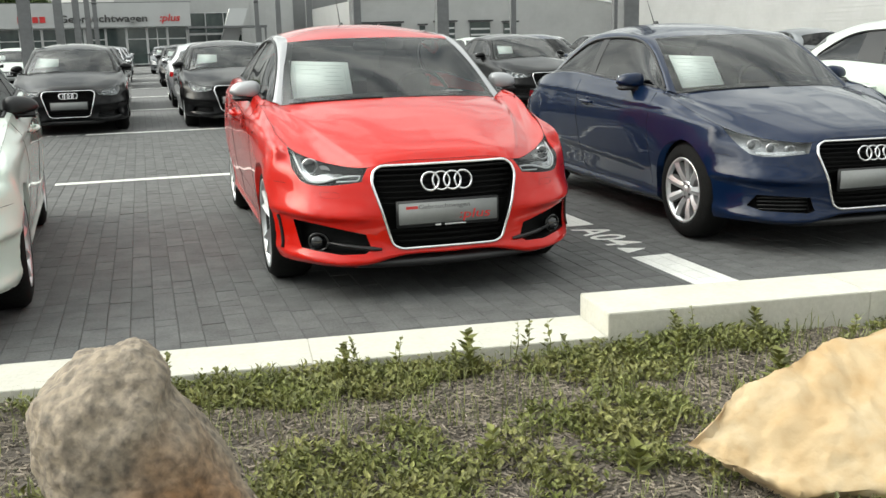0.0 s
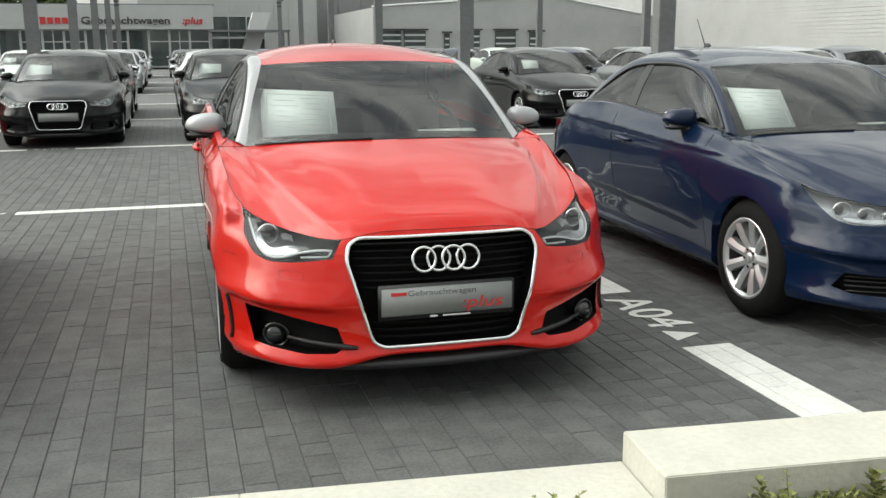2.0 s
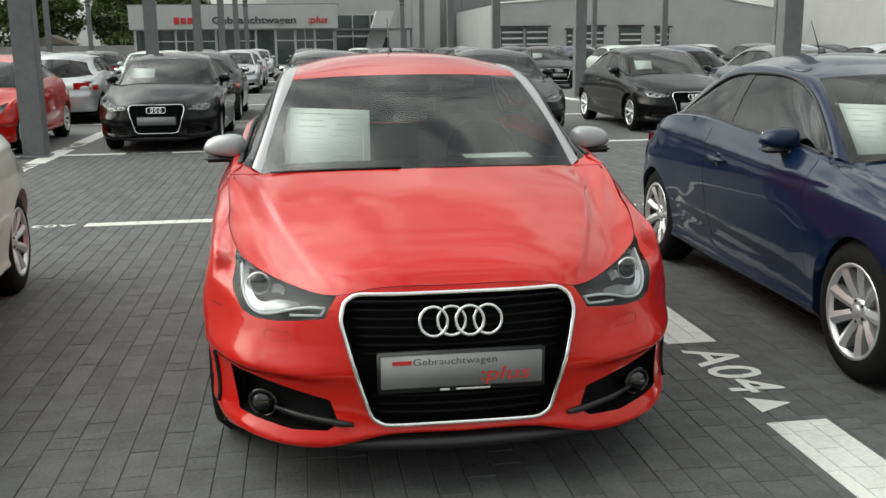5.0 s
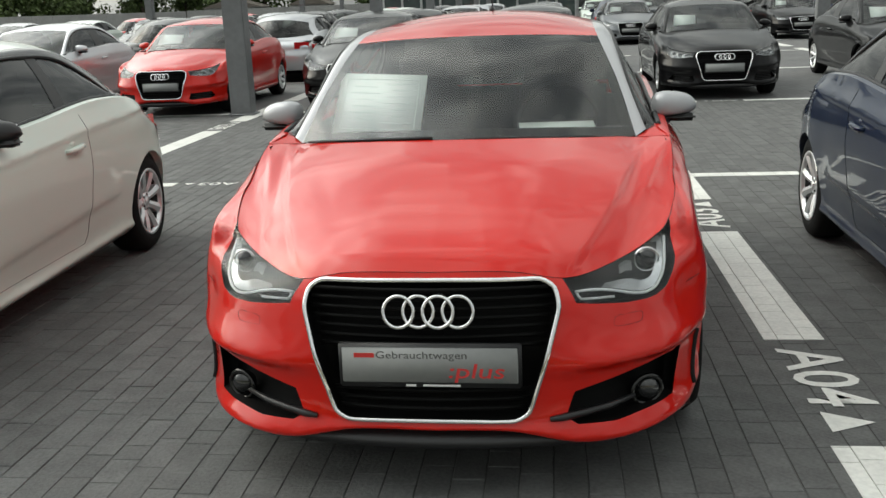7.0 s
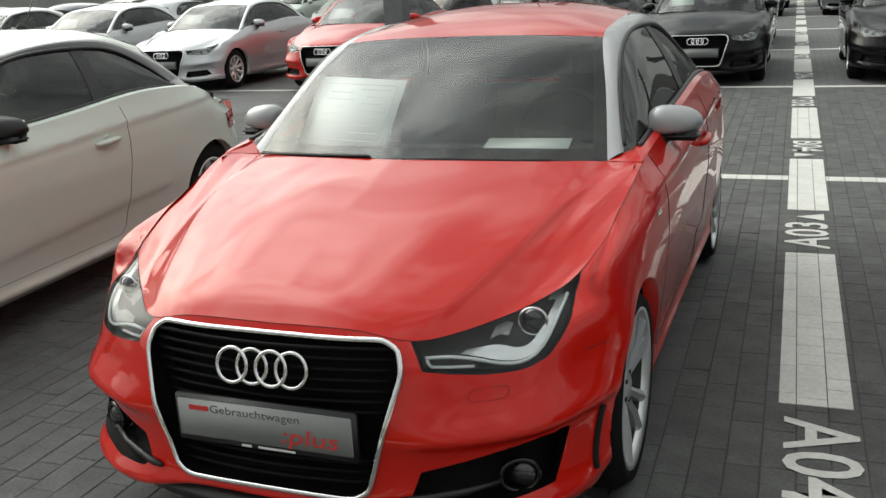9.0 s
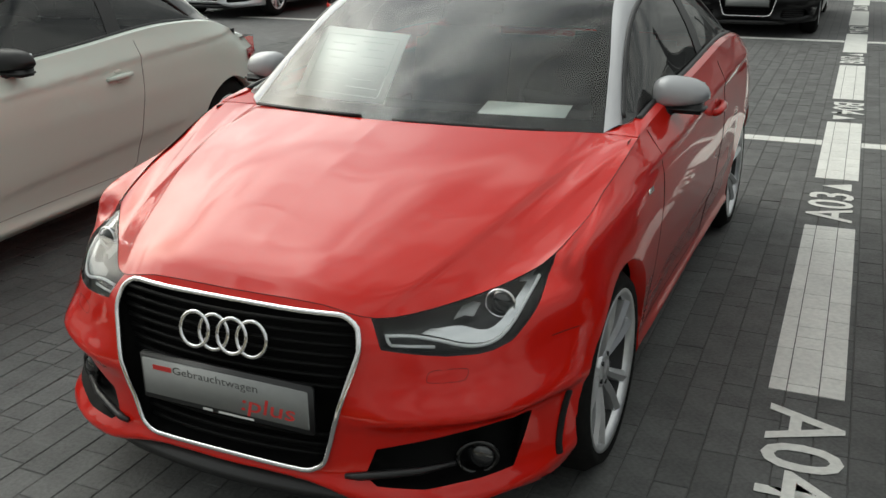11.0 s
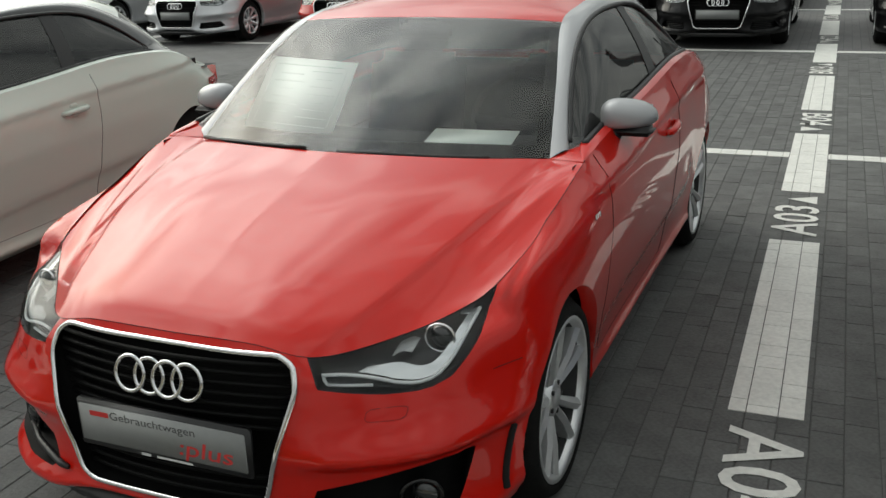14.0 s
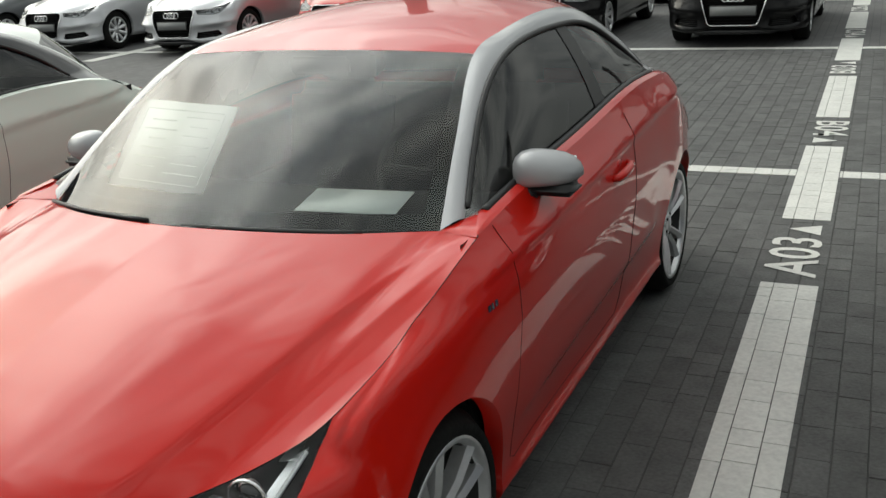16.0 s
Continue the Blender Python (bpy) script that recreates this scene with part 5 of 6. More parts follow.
def bay_code(body, m):
    """A bay code with its arrow, lettered on the paving."""
    bm = moved(text_bm(body, 0.235, bold=0.004), Matrix.Translation((-0.10, 0, 0)) @ Matrix.Diagonal((1.05, 1.0, 1, 1)))
    bm.faces.new([bm.verts.new(p) for p in ((0.235, -0.09, 0), (0.40, -0.09, 0), (0.3175, 0.075, 0))])
    ob = part("bay_code", moved(bm, m), M_LINE, smooth=False)
    return tagged(ob, "white bay code %s painted on the paving" % body, "marking", "bay codes", "structure")


for i, x in enumerate(LINES_X):
    for k in range(-1, 10):
        base_y = -1.01 + 5.72 * k
        near_x = NX0 < x < NX1
        for y0, y1, in ((base_y + 1.01, base_y + 2.98), (base_y + 3.98, base_y + 5.72)):
            if y0 < -2.1:
                y0 = max(y0, -2.25)
                if y1 <= y0:
                    continue
            tagged(part("bay_line", paint_strip(x - 0.125, x + 0.125, y0, y1, near_x and y1 < NY1), M_LINE, smooth=False), "broad white bay line painted on paving", "marking", "bay lines", "structure")
        if -8 < x < 8 and 0 <= k < 4:
            row = "ABCD"[k]
            bay_code(row + "04", pose(x, base_y + 0.5, 0.004, 0, 0, -90))
            bay_code(row + "03", pose(x, base_y + 3.48, 0.004, 0, 0, 90))
for y in ROWS_Y[1:]:
    for x in LINES_X[:-1]:
        for x0, x1 in ((x + 0.13, x + 0.98), (x + 1.62, x + 5.17)):
            near = NX0 < x0 and x1 < NX1 and y < NY1
            tagged(part("cross_line", paint_strip(x0, x1, y - 0.075, y + 0.075, near), M_LINE, smooth=False), "narrow white line across the bays", "marking", "cross lines", "structure")
        if -8 < x < 8 and y < 22:
            bay_code("A03", pose(x + 1.30, y, 0.004) @ Matrix.Diagonal((-0.62, -0.5, 1, 1)))

# ---- kerb and planting bed ----
kerb = tagged(new("kerb"), "pale concrete kerb stones along the car park edge", "kerb", kind="structure")
kerb.matrix_basis = pose(-0.905, -2.345, 0, 0, 0, -5.5)
for i in range(9):
    part("kerb_stone", rounded_box(-0.606 - 1.21 * i, 0, -0.035, 1.209, 0.33, 0.20, 0.003), M_KERB, kerb, sharp=30)
for i in range(9):
    part("kerb_stone", rounded_box(0.606 + 1.21 * i, 0, 0.04, 1.209, 0.34, 0.25, 0.004), M_KERB, kerb, sharp=30)


def kerb_front(x):
    return -2.51 - 0.096 * (x + 0.93)


def bed_z(x, y):
    return 0.02 + 0.045 * noise.noise((x * 0.9, y * 0.9, 0.3)) + 0.02 * noise.noise((x * 4, y * 4, 1.7)) - 0.01


bm = bmesh.new()
grid_faces(bm, np.array([[(x, y, bed_z(x, y)) for x in np.linspace(-14, 12, 190) for y in (-9 + (9 + kerb_front(x) + 0.05) * t,)] for t in np.linspace(0, 1, 75)]))
tagged(part("planting_bed", bm, M_SOIL), "bare soil strip with weeds and wood chips", "soil", kind="structure")


def roughen(bm, o, big, fine):
    """Weather a stone's surface: broad hollows, pits and grain."""
    bm.normal_update()
    for v in bm.verts:
        p = v.co
        v.co = p + v.normal * (big * noise.noise(p * 5 + o) + big * 0.5 * noise.noise(p * 12 + o) + fine * noise.noise(p * 34 + o) + fine * 0.6 * noise.noise(p * 80 + o))


# a rounded boulder, its head leaning over
bm = bmesh.new()
bmesh.ops.create_icosphere(bm, subdivisions=6, radius=1.0)
for v in bm.verts:
    d = v.co
    k = (abs(d.x) ** 2.7 + abs(d.y) ** 2.4 + abs(d.z) ** 2.6) ** (1 / 2.6)
    p = Vector((0.235 * d.x / k, 0.23 * d.y / k, 0.40 * d.z / k))
    up = min(0.30, max(0.0, p.z + 0.02))
    p.x -= 0.05 * up / 0.33 + max(0.0, p.x) * 0.62 * (up / 0.33) ** 1.3
    p.z -= 0.10 * max(0.0, p.x) * (up > 0)
    v.co = p
roughen(bm, Vector((4.2, 1.1, 0.4)), 0.03, 0.008)
tagged(part("boulder", moved(bm, pose(-2.725, -3.63, 0.205)), M_GRANITE), "brown granite boulder with a rusty stain, sunk in soil", "rock")

# a broken slab of sandstone, its broad face tilted and one end pointed
bm = bmesh.new()
for p in ((-1.263, -3.65, 0.125), (-1.03, -3.60, 0.262), (-0.88, -3.60, 0.285), (-0.70, -3.58, 0.352), (0.05, -3.55, 0.43), (-1.20, -3.73, 0.085), (-1.03, -3.92, 0.045), (-0.5, -4.15, 0.12), (0.1, -4.10, 0.2), (-0.98, -3.66, -0.08), (-0.9, -3.84, -0.09), (0.0, -4.0, -0.1), (0.0, -3.6, -0.1)):
    bm.verts.new(p)
bmesh.ops.convex_hull(bm, input=bm.verts[:])
for step in range(5):
    bmesh.ops.subdivide_edges(bm, edges=[e for e in bm.edges if e.calc_length() > 0.016], cuts=1)
    bmesh.ops.triangulate(bm, faces=[f for f in bm.faces if len(f.verts) > 3])
bmesh.ops.smooth_vert(bm, verts=bm.verts[:], factor=0.5, use_axis_x=True, use_axis_y=True, use_axis_z=True)
roughen(bm, Vector((2.3, 0.7, 1.9)), 0.032, 0.007)
tagged(part("sandstone_rock", bm, M_SANDSTONE, sharp=50), "yellow sandstone slab with a pointed end, lying in the planting bed", "rock")
pick = random.Random(11)


def spot():
    """A place in the bed: mostly along the path, thinning out beyond."""
    return pick.gauss(-1.5, 2.2), -2.1 - abs(pick.gauss(0, 1.7))


V, F = [], []
for i in range(80000):
    x, y = spot()
    if y > kerb_front(x) - 0.01 or y < -8.5 or abs(x) > 10 or noise.noise((x * 1.1 + 5, y * 1.1, 2)) < -0.45 + pick.uniform(-0.2, 0.25):
        continue
    z, a, l, w = bed_z(x, y) + 0.004, pick.uniform(0, 6.3), 0.006 + 0.026 * pick.random() ** 3, pick.uniform(0.0015, 0.004)
    dx, dy, ti = math.cos(a), math.sin(a), pick.uniform(-0.3, 0.3)
    n0 = len(V)
    for sx, sy, h in ((-1, -1, 0), (1, -1, 0), (1, 1, 0), (-1, 1, 0), (-1, 0, 0.004), (1, 0, 0.004)):
        V.append((x + sx * l * dx - sy * w * dy, y + sx * l * dy + sy * w * dx, z + h + ti * sx * l))
    F += [tuple(n0 + q for q in f) for f in ((0, 1, 5, 4), (3, 4, 5, 2), (1, 2, 5), (3, 0, 4))]
me = bpy.data.meshes.new("wood_chips")
me.from_pydata(V, [], F)
me.materials.append(M_CHIP)
tagged(new("wood_chips", me), "scattered brown wood chips on soil", "mulch", kind="stuff")


def weed_density(x, y):
    edge = max(0, 1 - abs(y - kerb_front(x) + 0.1) / 0.35)
    return noise.noise((x * 1.3, y * 1.3, 7)) + 0.45 * noise.noise((x * 4.1, y * 4.1, 3)) + 0.55 * edge


def leaf(V, F, p, d, up, l, w):
    """A pointed, folded leaf."""
    s = d.cross(up).normalized()
    n0 = len(V)
    V += [p, p + d * l * 0.45 + s * w + up * l * 0.10, p + d * l, p + d * l * 0.45 - s * w + up * l * 0.10, p + d * l * 0.5 - up * l * 0.04]
    F += [(n0, n0 + 1, n0 + 4), (n0 + 1, n0 + 2, n0 + 4), (n0 + 2, n0 + 3, n0 + 4), (n0 + 3, n0, n0 + 4)]


V, F = [], []
for i in range(52000):
    x, y = spot()
    if y > kerb_front(x) - 0.01 or y < -8.5 or abs(x) > 10 or weed_density(x, y) < 0.14 + pick.uniform(-0.06, 0.12):
        continue
    tall = max(0.01, 0.05 * pick.random() ** 2 + 0.015)
    base = Vector((x, y, bed_z(x, y)))
    for k in range(pick.randint(3, 6)):
        a, e = pick.uniform(0, 6.3), pick.uniform(0.1, 1.1)
        d = Vector((math.cos(a) * math.cos(e), math.sin(a) * math.cos(e), math.sin(e)))
        up = Vector((-math.cos(a) * math.sin(e), -math.sin(a) * math.sin(e), math.cos(e)))
        leaf(V, F, base + Vector((0, 0, tall * pick.random())) + d * 0.005, d, up, pick.uniform(0.012, 0.036), pick.uniform(0.004, 0.009))
me = bpy.data.meshes.new("weeds")
me.from_pydata([tuple(v) for v in V], [], F)
me.materials.append(M_LEAF)
tagged(new("weeds", me), "low green weeds growing on the soil", "weeds", kind="stuff")
V, F = [], []
for i in range(11000):
    x, y = spot()
    if y > kerb_front(x) - 0.01 or y < -8.5 or abs(x) > 10 or weed_density(x + 3, y) < -0.05 + pick.uniform(-0.2, 0.25):
        continue
    b = Vector((x, y, bed_z(x, y)))
    a, h, lean = pick.uniform(0, 6.3), pick.uniform(0.03, 0.12), pick.uniform(0.1, 0.9)
    d = Vector((math.cos(a), math.sin(a), 0))
    s = Vector((-d.y, d.x, 0)) * 0.0022
    n0 = len(V)
    V += [b - s, b + s, b + d * h * lean * 0.4 + Vector((0, 0, h * 0.7)) + s * 0.7, b + d * h * lean * 0.4 + Vector((0, 0, h * 0.7)) - s * 0.7, b + d * h * lean + Vector((0, 0, h * (1 - 0.35 * lean)))]
    F += [(n0, n0 + 1, n0 + 2, n0 + 3), (n0 + 3, n0 + 2, n0 + 4)]
me = bpy.data.meshes.new("grass")
me.from_pydata([tuple(v) for v in V], [], F)
me.materials.append(M_GRASS)
tagged(new("grass", me), "thin grass blades among the weeds", "grass", kind="stuff")


def weed_plant(name, label, x, y, h, n, ll, seed):
    """A single upright weed: a stem with leaves up its length."""
    rnd = random.Random(seed)
    y += kerb_front(x) + 2.43
    root = thing(name, label, "weed", "kerb weeds")
    root.matrix_basis = pose(x, y, bed_z(x, y))
    bm = bmesh.new()
    tip = Vector((rnd.uniform(-0.3, 0.3) * h, rnd.uniform(-0.2, 0.2) * h, h))
    tube(bm, [Vector((0, 0, -0.01)), tip * 0.5 + Vector((0.01, 0, 0)), tip], [0.003, 0.0022, 0.001], 5)
    part("stem", bm, M_LEAF, root)
    V, F = [], []
    for k in range(n):
        t = 0.1 + 0.9 * k / n
        a, e = k * 2.4 + rnd.uniform(-0.4, 0.4), rnd.uniform(0.2, 0.9)
        d = Vector((math.cos(a) * math.cos(e), math.sin(a) * math.cos(e), math.sin(e)))
        up = Vector((-math.cos(a) * math.sin(e), -math.sin(a) * math.sin(e), math.cos(e)))
        leaf(V, F, tip * t, d, up, ll * rnd.uniform(0.6, 1.1) * (1.15 - 0.6 * t), ll * 0.22)
    me = bpy.data.meshes.new("leaves")
    me.from_pydata([tuple(v) for v in V], [], F)
    me.materials.append(M_LEAF)
    ob = new("leaves", me)
    ob.parent = root


for i, (x, y, h, n, ll) in enumerate(((-2.02, -2.52, 0.13, 22, 0.07), (-1.55, -2.56, 0.18, 26, 0.08), (-1.32, -2.52, 0.2, 18, 0.05), (-1.12, -2.52, 0.12, 16, 0.05), (-0.9, -2.58, 0.1, 18, 0.05), (-0.35, -2.62, 0.12, 18, 0.05), (0.05, -2.62, 0.1, 18, 0.05), (0.4, -2.6, 0.14, 16, 0.05), (-2.5, -2.52, 0.1, 16, 0.05), (-0.55, -3.05, 0.14, 26, 0.10), (-1.35, -3.5, 0.10, 24, 0.09), (-0.15, -2.85, 0.1, 20, 0.06), (-1.75, -3.3, 0.1, 20, 0.07), (-0.62, -2.55, 0.16, 12, 0.035), (0.62, -2.56, 0.12, 14, 0.04))):
    weed_plant("weed_plant", "upright green weed growing beside the kerb" if y > -2.7 else "broad-leaved green weed growing in soil", x, y, h, n, ll, 40 + i)

# a ragged fringe of weeds along the kerb
pick = random.Random(77)
for i in range(26):
    x = pick.uniform(-3.0, 1.3)
    weed_plant("weed_plant", "small green weed growing against the kerb", x, -2.49 - abs(pick.gauss(0, 0.05)), pick.uniform(0.07, 0.19), pick.randint(14, 30), pick.uniform(0.03, 0.065), 90 + i)

# ---- posts ----
def post(x, y, h, w):
    """A grey steel column with clamps near its head."""
    p = thing("steel_post", "tall grey steel post standing on the paving", "post", "steel posts")
    p.matrix_basis = pose(x, y, 0)
    bm = bmesh.new()
    box(bm, 0, 0, h / 2, w, w * 0.9, h, bevel=0.012)
    part("shaft", bm, M_POST, p, sharp=40)
    part("foot_plate", rounded_box(0, 0, 0.012, w * 1.25, w * 1.15, 0.03, 0.006), M_POST, p)
    for z in (h - 0.35, h - 0.62):
        part("clamp", rounded_box(0.0, 0, z, w * 1.16, w * 1.06, 0.10, 0.012), M_POSTBAND, p)
    part("lamp_box", rounded_box(w * 0.75, 0, h - 0.16, w * 0.6, w * 0.5, 0.14, 0.01), M_POSTBAND, p)


for k in range(6):
    post(-5.36, 9.55 + 11.4 * k, 5.0, 0.30)
    post(5.85, 10.0 + 11.4 * k, 5.0, 0.30)
for k in range(4):
    post(16.0, 30.0 + 11.4 * k, 5.0, 0.28)
    post(-15.9, 31.5 + 11.4 * k, 5.0, 0.28)


# ---- buildings ----
def window(parent, x0, x1, z0, z1, y, bars=(), rails=()):
    """A glazed opening in a wall that faces -y: frame, pane and bars."""
    t = 0.065
    f = part("window", solid_box((x0 + x1) / 2, y - 0.02, (z0 + z1) / 2, x1 - x0, 0.03, z1 - z0), M_BLDGLASS, parent, "white framed window", smooth=False)
    for cx in (x0, x1):
        part("jamb", solid_box(cx, y - 0.05, (z0 + z1) / 2, t, 0.12, z1 - z0), M_FRAMEWHITE, f, smooth=False)
    for cx in bars:
        part("mullion", solid_box(cx, y - 0.05, (z0 + z1) / 2, t, 0.12, z1 - z0), M_FRAMEWHITE, f, smooth=False)
    for cz in (z0, z1, *rails):
        part("rail", solid_box((x0 + x1) / 2, y - 0.05, cz, x1 - x0, 0.11, t), M_FRAMEWHITE, f, smooth=False)


sales = thing("sales_building", "low white sales pavilion with a glazed front and a sign band", "building")
SY = 71.0
part("wall", solid_box(-7.2, SY + 5, 2.1, 15.0, 9.6, 4.2), M_FASCIA, sales, smooth=False)
part("fascia", solid_box(-7.2, SY - 0.1, 3.72, 15.4, 0.6, 1.75), M_FASCIA, sales, "pale panelled sign band", smooth=False)
part("roof", solid_box(-7.2, SY + 4.8, 4.62, 15.6, 10.4, 0.08), M_POST, sales, smooth=False)
xs = np.linspace(-14.6, 0.2, 11)
for i in range(10):
    if i in (2, 5, 8):
        window(sales, xs[i] + 0.05, xs[i + 1] - 0.05, 0.1, 2.8, SY + 0.2, bars=((xs[i] + xs[i + 1]) / 2,), rails=(1.95,))
    else:
        window(sales, xs[i] + 0.05, xs[i + 1] - 0.05, 0.1, 2.8, SY + 0.2, rails=(1.95,) if i % 2 else ())
sign = thing("roof_sign", "sign with red and dark letters on a pale band", "sign")
bm = bmesh.new()
for k in range(4):
    box(bm, -11.45 + 0.5 * k, SY - 0.44, 3.45, 0.38, 0.06, 0.42 if k else 0.5)
part("brand_mark", bm, M_PLATETEXT_RED, sign, "red blocks", smooth=False)
stand = Matrix.Rotation(radians(90), 4, "X")
part("lettering", moved(text_bm("Gebrauchtwagen", 0.50, bold=0.015, depth=0.03), Matrix.Translation((-5.75, SY - 0.44, 3.45)) @ stand @ Matrix.Diagonal((1.28, 1, 1, 1))), M_PLATETEXT_GREY, sign, "dark letters", smooth=False)
part("lettering", moved(text_bm(":plus", 0.50, 0.2, 0.012, 0.03), Matrix.Translation((-1.05, SY - 0.44, 3.45)) @ stand @ Matrix.Diagonal((1.15, 1, 1, 1))), M_PLATETEXT_RED, sign, "red slanted letters", smooth=False)

entry = thing("glass_entrance", "glazed entrance with a white slanting wall and dark canopy", "building")
window(entry, 0.45, 4.6, 2.3, 3.9, SY + 3, bars=(1.8, 3.2))
window(entry, 0.45, 4.6, 0.05, 2.2, SY + 3, bars=(1.8, 3.2))
bm = bmesh.new()
for y in (SY + 1.2, SY + 2.6):
    bm.faces.new([bm.verts.new(p) for p in ((2.3, y, 0), (3.5, y, 0), (5.0, y, 4.15), (3.6, y, 4.15))])
A, B = bm.faces[:] if not hasattr(bm.faces, "ensure_lookup_table") else (bm.faces.ensure_lookup_table() or bm.faces[:])
for i in range(4):
    bm.faces.new((A.verts[i], A.verts[(i + 1) % 4], B.verts[(i + 1) % 4], B.verts[i]))
bmesh.ops.recalc_face_normals(bm, faces=bm.faces[:])
part("slanting_wall", bm, M_FRAMEWHITE, entry, "white slanting wall slab", smooth=False)
part("canopy", solid_box(3.2, SY + 0.6, 2.72, 6.0, 2.4, 0.16), M_POST, entry, smooth=False)
for x in (5.7, 6.1):
    part("canopy_post", solid_box(x, SY - 0.3, 1.32, 0.14, 0.14, 2.64), M_POST, entry, smooth=False)

for ob in (sales, sign, entry):
    ob.matrix_basis = pose(0.8, 0, 0)

hall = thing("hall_building", "tall pale grey hall with flat metal cladding", "building")
part("wall", solid_box(3.2, 92, 6, 15, 22, 12), M_CLAD, hall, smooth=False)
for k in range(12):
    part("panel", solid_box(-3.7 + 1.25 * k, 80.96, 6, 1.22, 0.05, 11.98), M_CLAD, hall, smooth=False)
dark = thing("hall_extension", "dark grey clad hall wing with a sloping roof edge", "building")


def slab(pts, y0, y1):
    """An upright slab: an outline in x and z, from y0 back to y1."""
    bm = bmesh.new()
    A = [bm.verts.new((x, y0, z)) for x, z in pts]
    B = [bm.verts.new((x, y1, z)) for x, z in pts]
    bm.faces.new(A)
    bm.faces.new(B[::-1])
    for i in range(len(pts)):
        j = (i + 1) % len(pts)
        bm.faces.new((A[j], A[i], B[i], B[j]))
    bmesh.ops.recalc_face_normals(bm, faces=bm.faces[:])
    return bm


part("wall", slab([(10.7, 0), (29.0, 0), (29.0, 6.3), (10.7, 8.6)], 82, 100), M_CLADDARK, dark, smooth=False)
for k in range(9):
    x0, x1 = 10.75 + 2.03 * k, 10.75 + 2.03 * k + 1.98
    part("panel", slab([(x0, 0), (x1, 0), (x1, 8.55 - 0.1257 * (x1 - 10.7)), (x0, 8.55 - 0.1257 * (x0 - 10.7))], 81.9, 81.99), M_CLADDARK, dark, smooth=False)

shop = thing("workshop_building", "low grey workshop with a shallow gable and small windows", "building")
gable = lambda x: 4.25 + 0.85 * (x - 12.6) / 12.4 if x < 25 else 5.1 - 1.9 * (x - 25) / 11.5
part("wall", slab([(12.0, 0), (37.0, 0), (37.0, gable(37)), (25, 5.1), (12.0, gable(12))], 63.2, 80), M_CLAD, shop, smooth=False)
bm = bmesh.new()
tube(bm, [(11.9, 63.1, gable(12) + 0.05), (25, 63.1, 5.15), (37.2, 63.1, gable(37) + 0.05)], 0.09, 4)
part("roof_edge", bm, M_FRAMEWHITE, shop, "white roof edge", smooth=False)
for k in range(22):
    z = 0.15 + 0.22 * k
    xa = 12.05
    xb = 36.9 if z < gable(36.9) else 25 + 11.5 * (5.05 - z) / 1.9
    if z > 4.3:
        xa = 12.6 + 12.4 * (z - 4.2) / 0.85
    if xb - xa > 0.5:
        part("cladding_board", solid_box((xa + xb) / 2, 63.16, z, xb - xa, 0.05, 0.205), M_CLAD, shop, smooth=False)
for x0, x1, z0, z1 in ((12.4, 14.0, 1.2, 2.6), (14.2, 15.8, 1.2, 2.6), (17.2, 17.6, 0.1, 2.4), (18.4, 19.9, 1.1, 2.6), (21.1, 22.7, 1.0, 2.6), (23.8, 24.8, 0.1, 2.5)):
    w = part("window", solid_box((x0 + x1) / 2, 63.08, (z0 + z1) / 2, x1 - x0, 0.12, z1 - z0), M_BLDGLASS, shop, "dark window with pale louvres", smooth=False)
    for q in range(int((z1 - z0) / 0.42)):
        part("louvre", solid_box((x0 + x1) / 2, 63.0, z0 + 0.25 + 0.42 * q, x1 - x0 - 0.1, 0.06, 0.12), M_FRAMEWHITE, w, smooth=False)
    part("lintel", solid_box((x0 + x1) / 2, 62.95, z1 + 0.08, x1 - x0 + 0.3, 0.3, 0.12), M_POSTBAND, w, smooth=False)

long_hall = thing("long_hall", "long grey hall clad in horizontal ribbed metal", "building")
part("wall", solid_box(41, 50, 3.2, 14, 66, 6.4), M_CLAD, long_hall, smooth=False)
for k in range(28):
    part("cladding_board", solid_box(33.96, 50, 0.15 + 0.225 * k, 0.06, 66, 0.20), M_CLAD, long_hall, smooth=False)
part("roof_edge", solid_box(33.9, 50, 6.45, 0.3, 66.2, 0.12), M_FRAMEWHITE, long_hall, smooth=False)

# ---- boundary wall, sheds and trees ----
wall = thing("boundary_wall", "long grey concrete boundary wall behind the car park", "wall", kind="structure")
for k in range(34):
    part("wall_panel", solid_box(-38, -8 + 3.0 * k, 0.85, 0.16, 2.98, 1.8), M_WALLGREY, wall, smooth=False)
for k in range(9):
    part("wall_panel", solid_box(-36.5 + 3.0 * k, 93, 0.85, 2.98, 0.16, 1.9), M_WALLGREY, wall, smooth=False)
for x, y, w in ((-34, 97, 6), (-26, 98, 4), (-44, 60, 5), (-44, 40, 6)):
    shed = thing("garden_shed", "small shed with a dark low roof behind a wall", "shed", "garden sheds")
    shed.matrix_basis = pose(x, y, 0)
    part("wall", solid_box(0, 0, 1.0, w, 3, 2.0), M_WALLGREY, shed, smooth=False)
    bm = slab([(-w / 2 - 0.3, 1.95), (w / 2 + 0.3, 1.95), (0, 2.9)], -1.8, 1.8)
    part("roof", bm, M_SHED, shed, smooth=False)


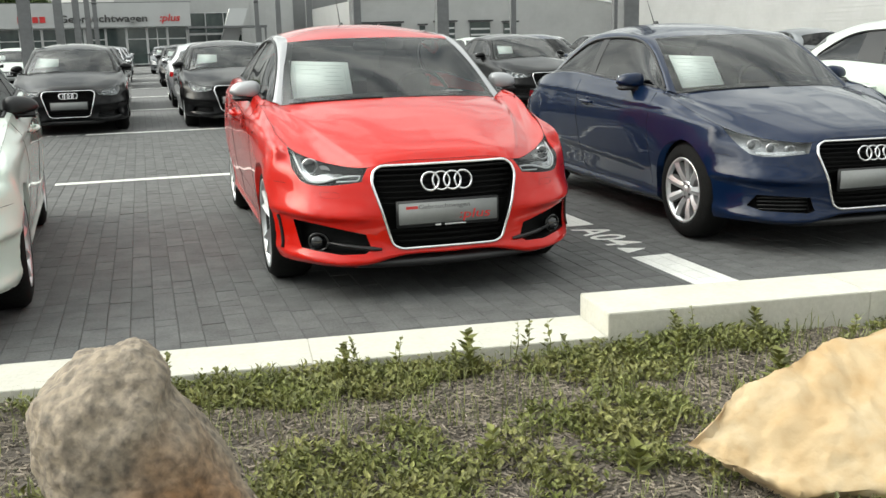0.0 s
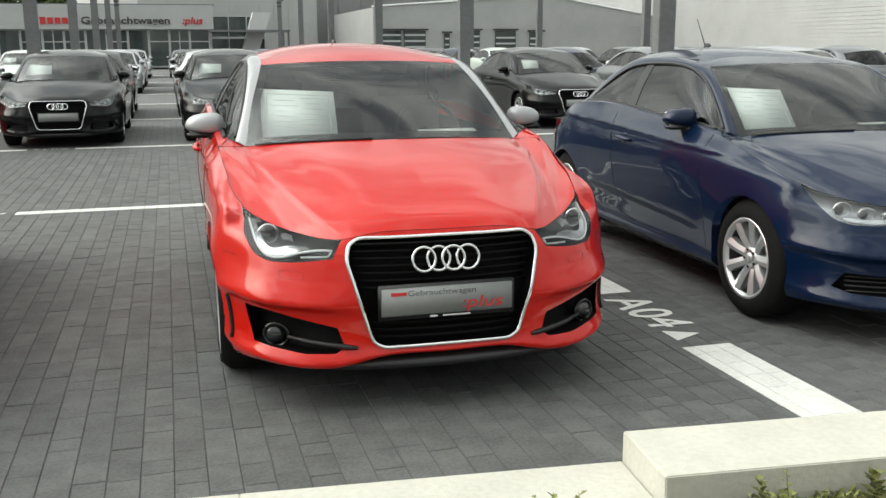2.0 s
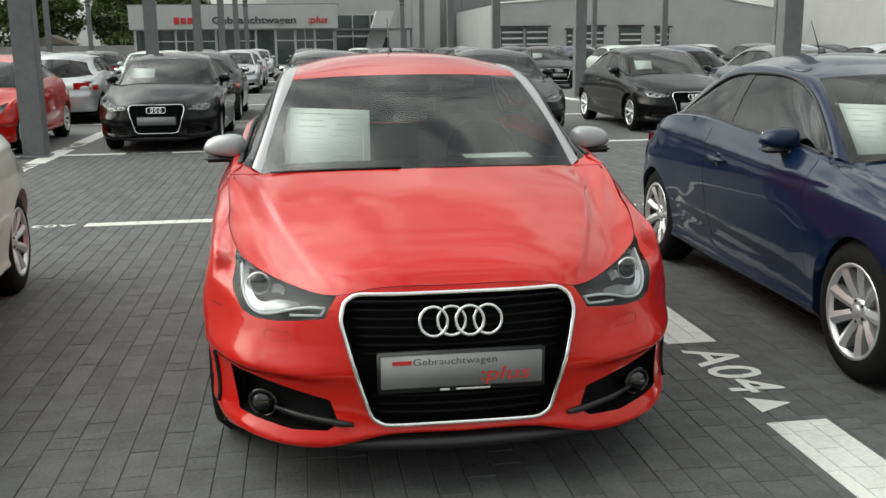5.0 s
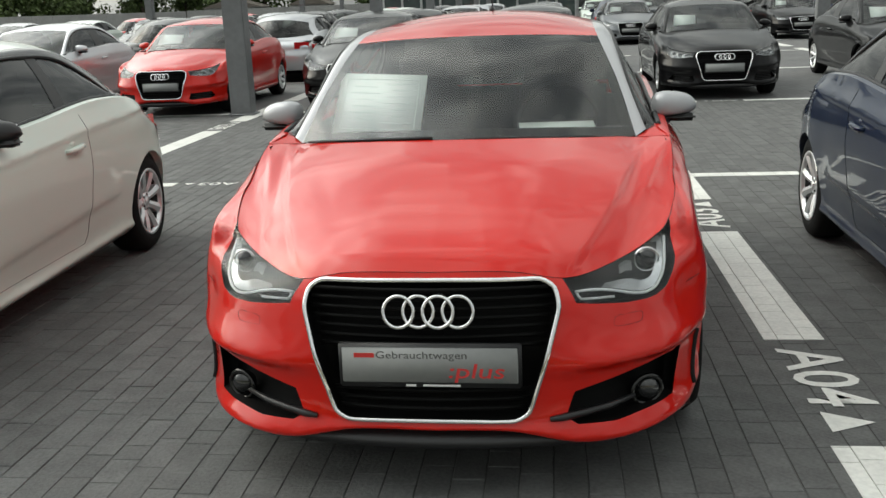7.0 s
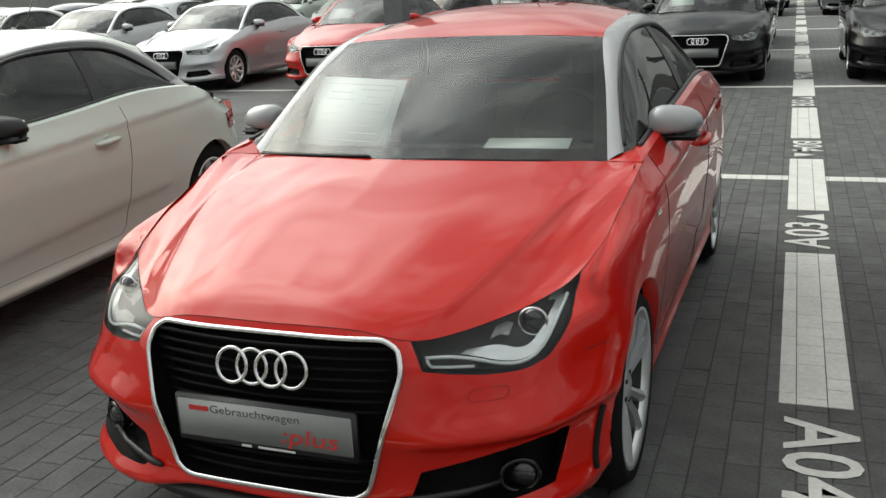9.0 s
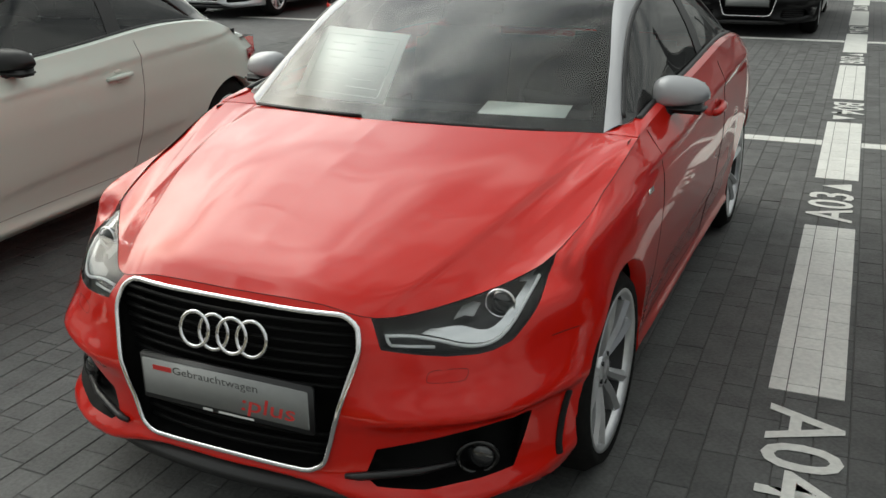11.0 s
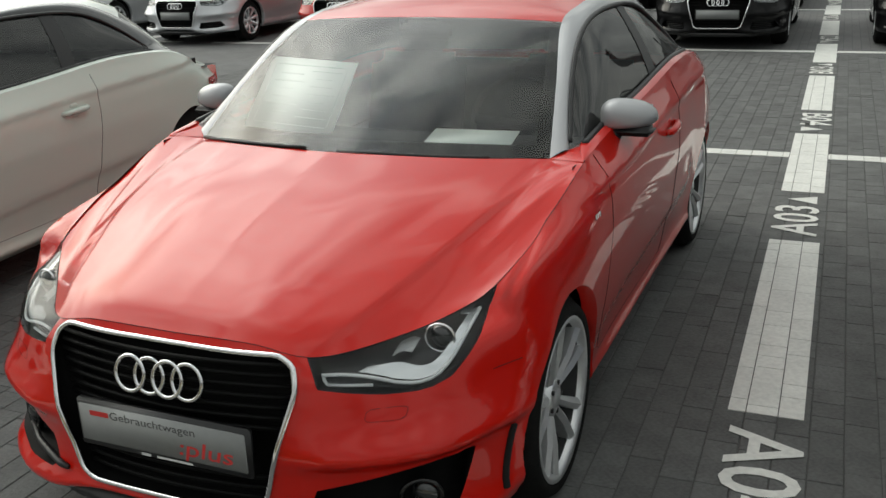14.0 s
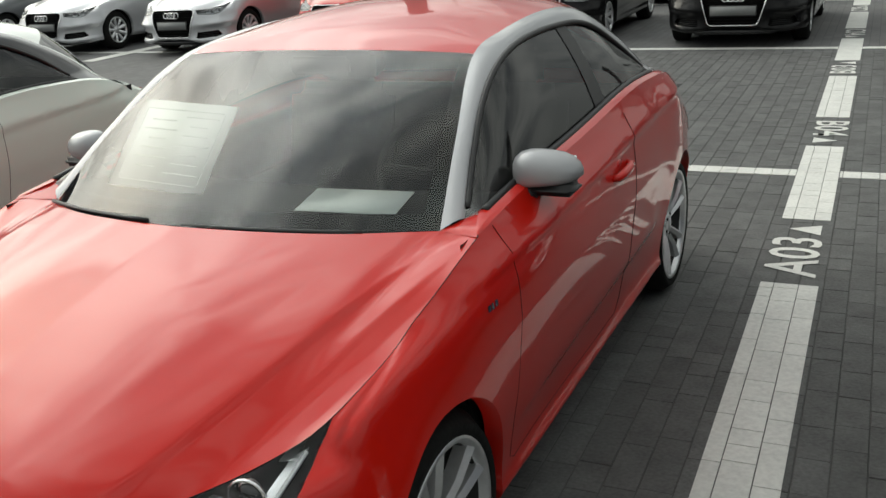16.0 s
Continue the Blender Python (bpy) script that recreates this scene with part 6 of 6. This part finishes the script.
def tree(x, y, h, r, seed):
    """A broad-leaved tree: tapered trunk, limbs and a ragged crown of small leaf clumps."""
    rnd = random.Random(seed)
    t = thing("tree", "dark green leafy tree behind the boundary wall", "tree", "boundary trees")
    t.matrix_basis = pose(x, y, 0)
    bm = bmesh.new()
    tube(bm, [(0, 0, 0), (0.05, 0, h * 0.25), (0, 0.05, h * 0.5), (0, 0, h * 0.8)], [0.2, 0.16, 0.11, 0.04], 7)
    tips = []
    for k in range(9):
        a, z0 = rnd.uniform(0, 6.3), rnd.uniform(0.2, 0.6) * h
        tip = Vector((math.cos(a) * r * rnd.uniform(0.4, 0.8), math.sin(a) * r * rnd.uniform(0.4, 0.8), z0 + h * rnd.uniform(0.12, 0.35)))
        tube(bm, [(0, 0, z0), tip * 0.5 + Vector((0, 0, z0 * 0.5)), tip], [0.08, 0.05, 0.02], 5)
        tips.append(tip)
    part("trunk", bm, M_BARK, t)
    V, F = [], []
    for k in range(64):
        c = (rnd.choice(tips) if k % 2 else Vector((rnd.gauss(0, 0.35) * r, rnd.gauss(0, 0.35) * r, h * rnd.uniform(0.2, 0.95)))) + Vector((rnd.gauss(0, 0.3), rnd.gauss(0, 0.3), rnd.gauss(0, 0.3)))
        size = rnd.uniform(0.5, 1.0) * r * 0.42
        for q in range(70):
            d = Vector((rnd.gauss(0, 1), rnd.gauss(0, 1), rnd.gauss(0, 0.8))).normalized()
            p = c + d * size * rnd.uniform(0.5, 1.05)
            u = Vector((rnd.gauss(0, 1), rnd.gauss(0, 1), rnd.gauss(0, 1))).normalized()
            v = d.cross(u).normalized()
            s = rnd.uniform(0.14, 0.30)
            n0 = len(V)
            V += [p - u * s, p + v * s * 0.6, p + u * s, p - v * s * 0.6 + d * s * 0.3]
            F.append((n0, n0 + 1, n0 + 2, n0 + 3))
    me = bpy.data.meshes.new("crown")
    me.from_pydata([tuple(v) for v in V], [], F)
    me.materials.append(M_TREE)
    new("crown", me).parent = t


pick = random.Random(21)
for k in range(17):
    tree(-66 + 3.3 * k + pick.uniform(-1, 1), 103 + pick.uniform(-3, 6), pick.uniform(6.5, 9.5), pick.uniform(2.6, 3.8), 100 + k)
for k in range(16):
    tree(-49 + pick.uniform(-4, 1), 18 + 5.2 * k + pick.uniform(-1, 1), pick.uniform(4.5, 7.5), pick.uniform(2.2, 3.4), 200 + k)

# ---- printed things on the cars ----
plate = next(o for o in red_car.children_recursive if o.name.startswith("plate") and not o.name.startswith("plate_holder"))
for sub, body, size, x, z, shear, bold, mt in (("lettering", "Gebrauchtwagen", 0.022, -0.022, 0.471, 0, 0.0, M_PLATETEXT_GREY), ("lettering", ":plus", 0.044, 0.135, 0.422, 0.15, 0.0004, M_PLATETEXT_RED)):
    bm = moved(text_bm(body, size, shear, bold), Matrix.Translation((x, -0.7716, z)) @ stand @ Matrix.Diagonal((1.25 if size < 0.03 else 1.45, 1, 1, 1)))
    part(sub, bm, mt, plate, "printed letters", smooth=False)
part("brand_mark", solid_box(-0.190, -0.7714, 0.471, 0.06, 0.001, 0.014), M_PLATETEXT_RED, plate, "red print bar", smooth=False)
hold = next(o for o in red_car.children if o.name.startswith("plate_holder"))
part("brand_mark", solid_box(-0.055, -0.7676, 0.3775, 0.03, 0.001, 0.007), M_WHITEBAR, hold, "white print bar", smooth=False)
part("brand_mark", solid_box(0.035, -0.7676, 0.3775, 0.11, 0.001, 0.006), M_WHITEBAR, hold, "white print bar", smooth=False)
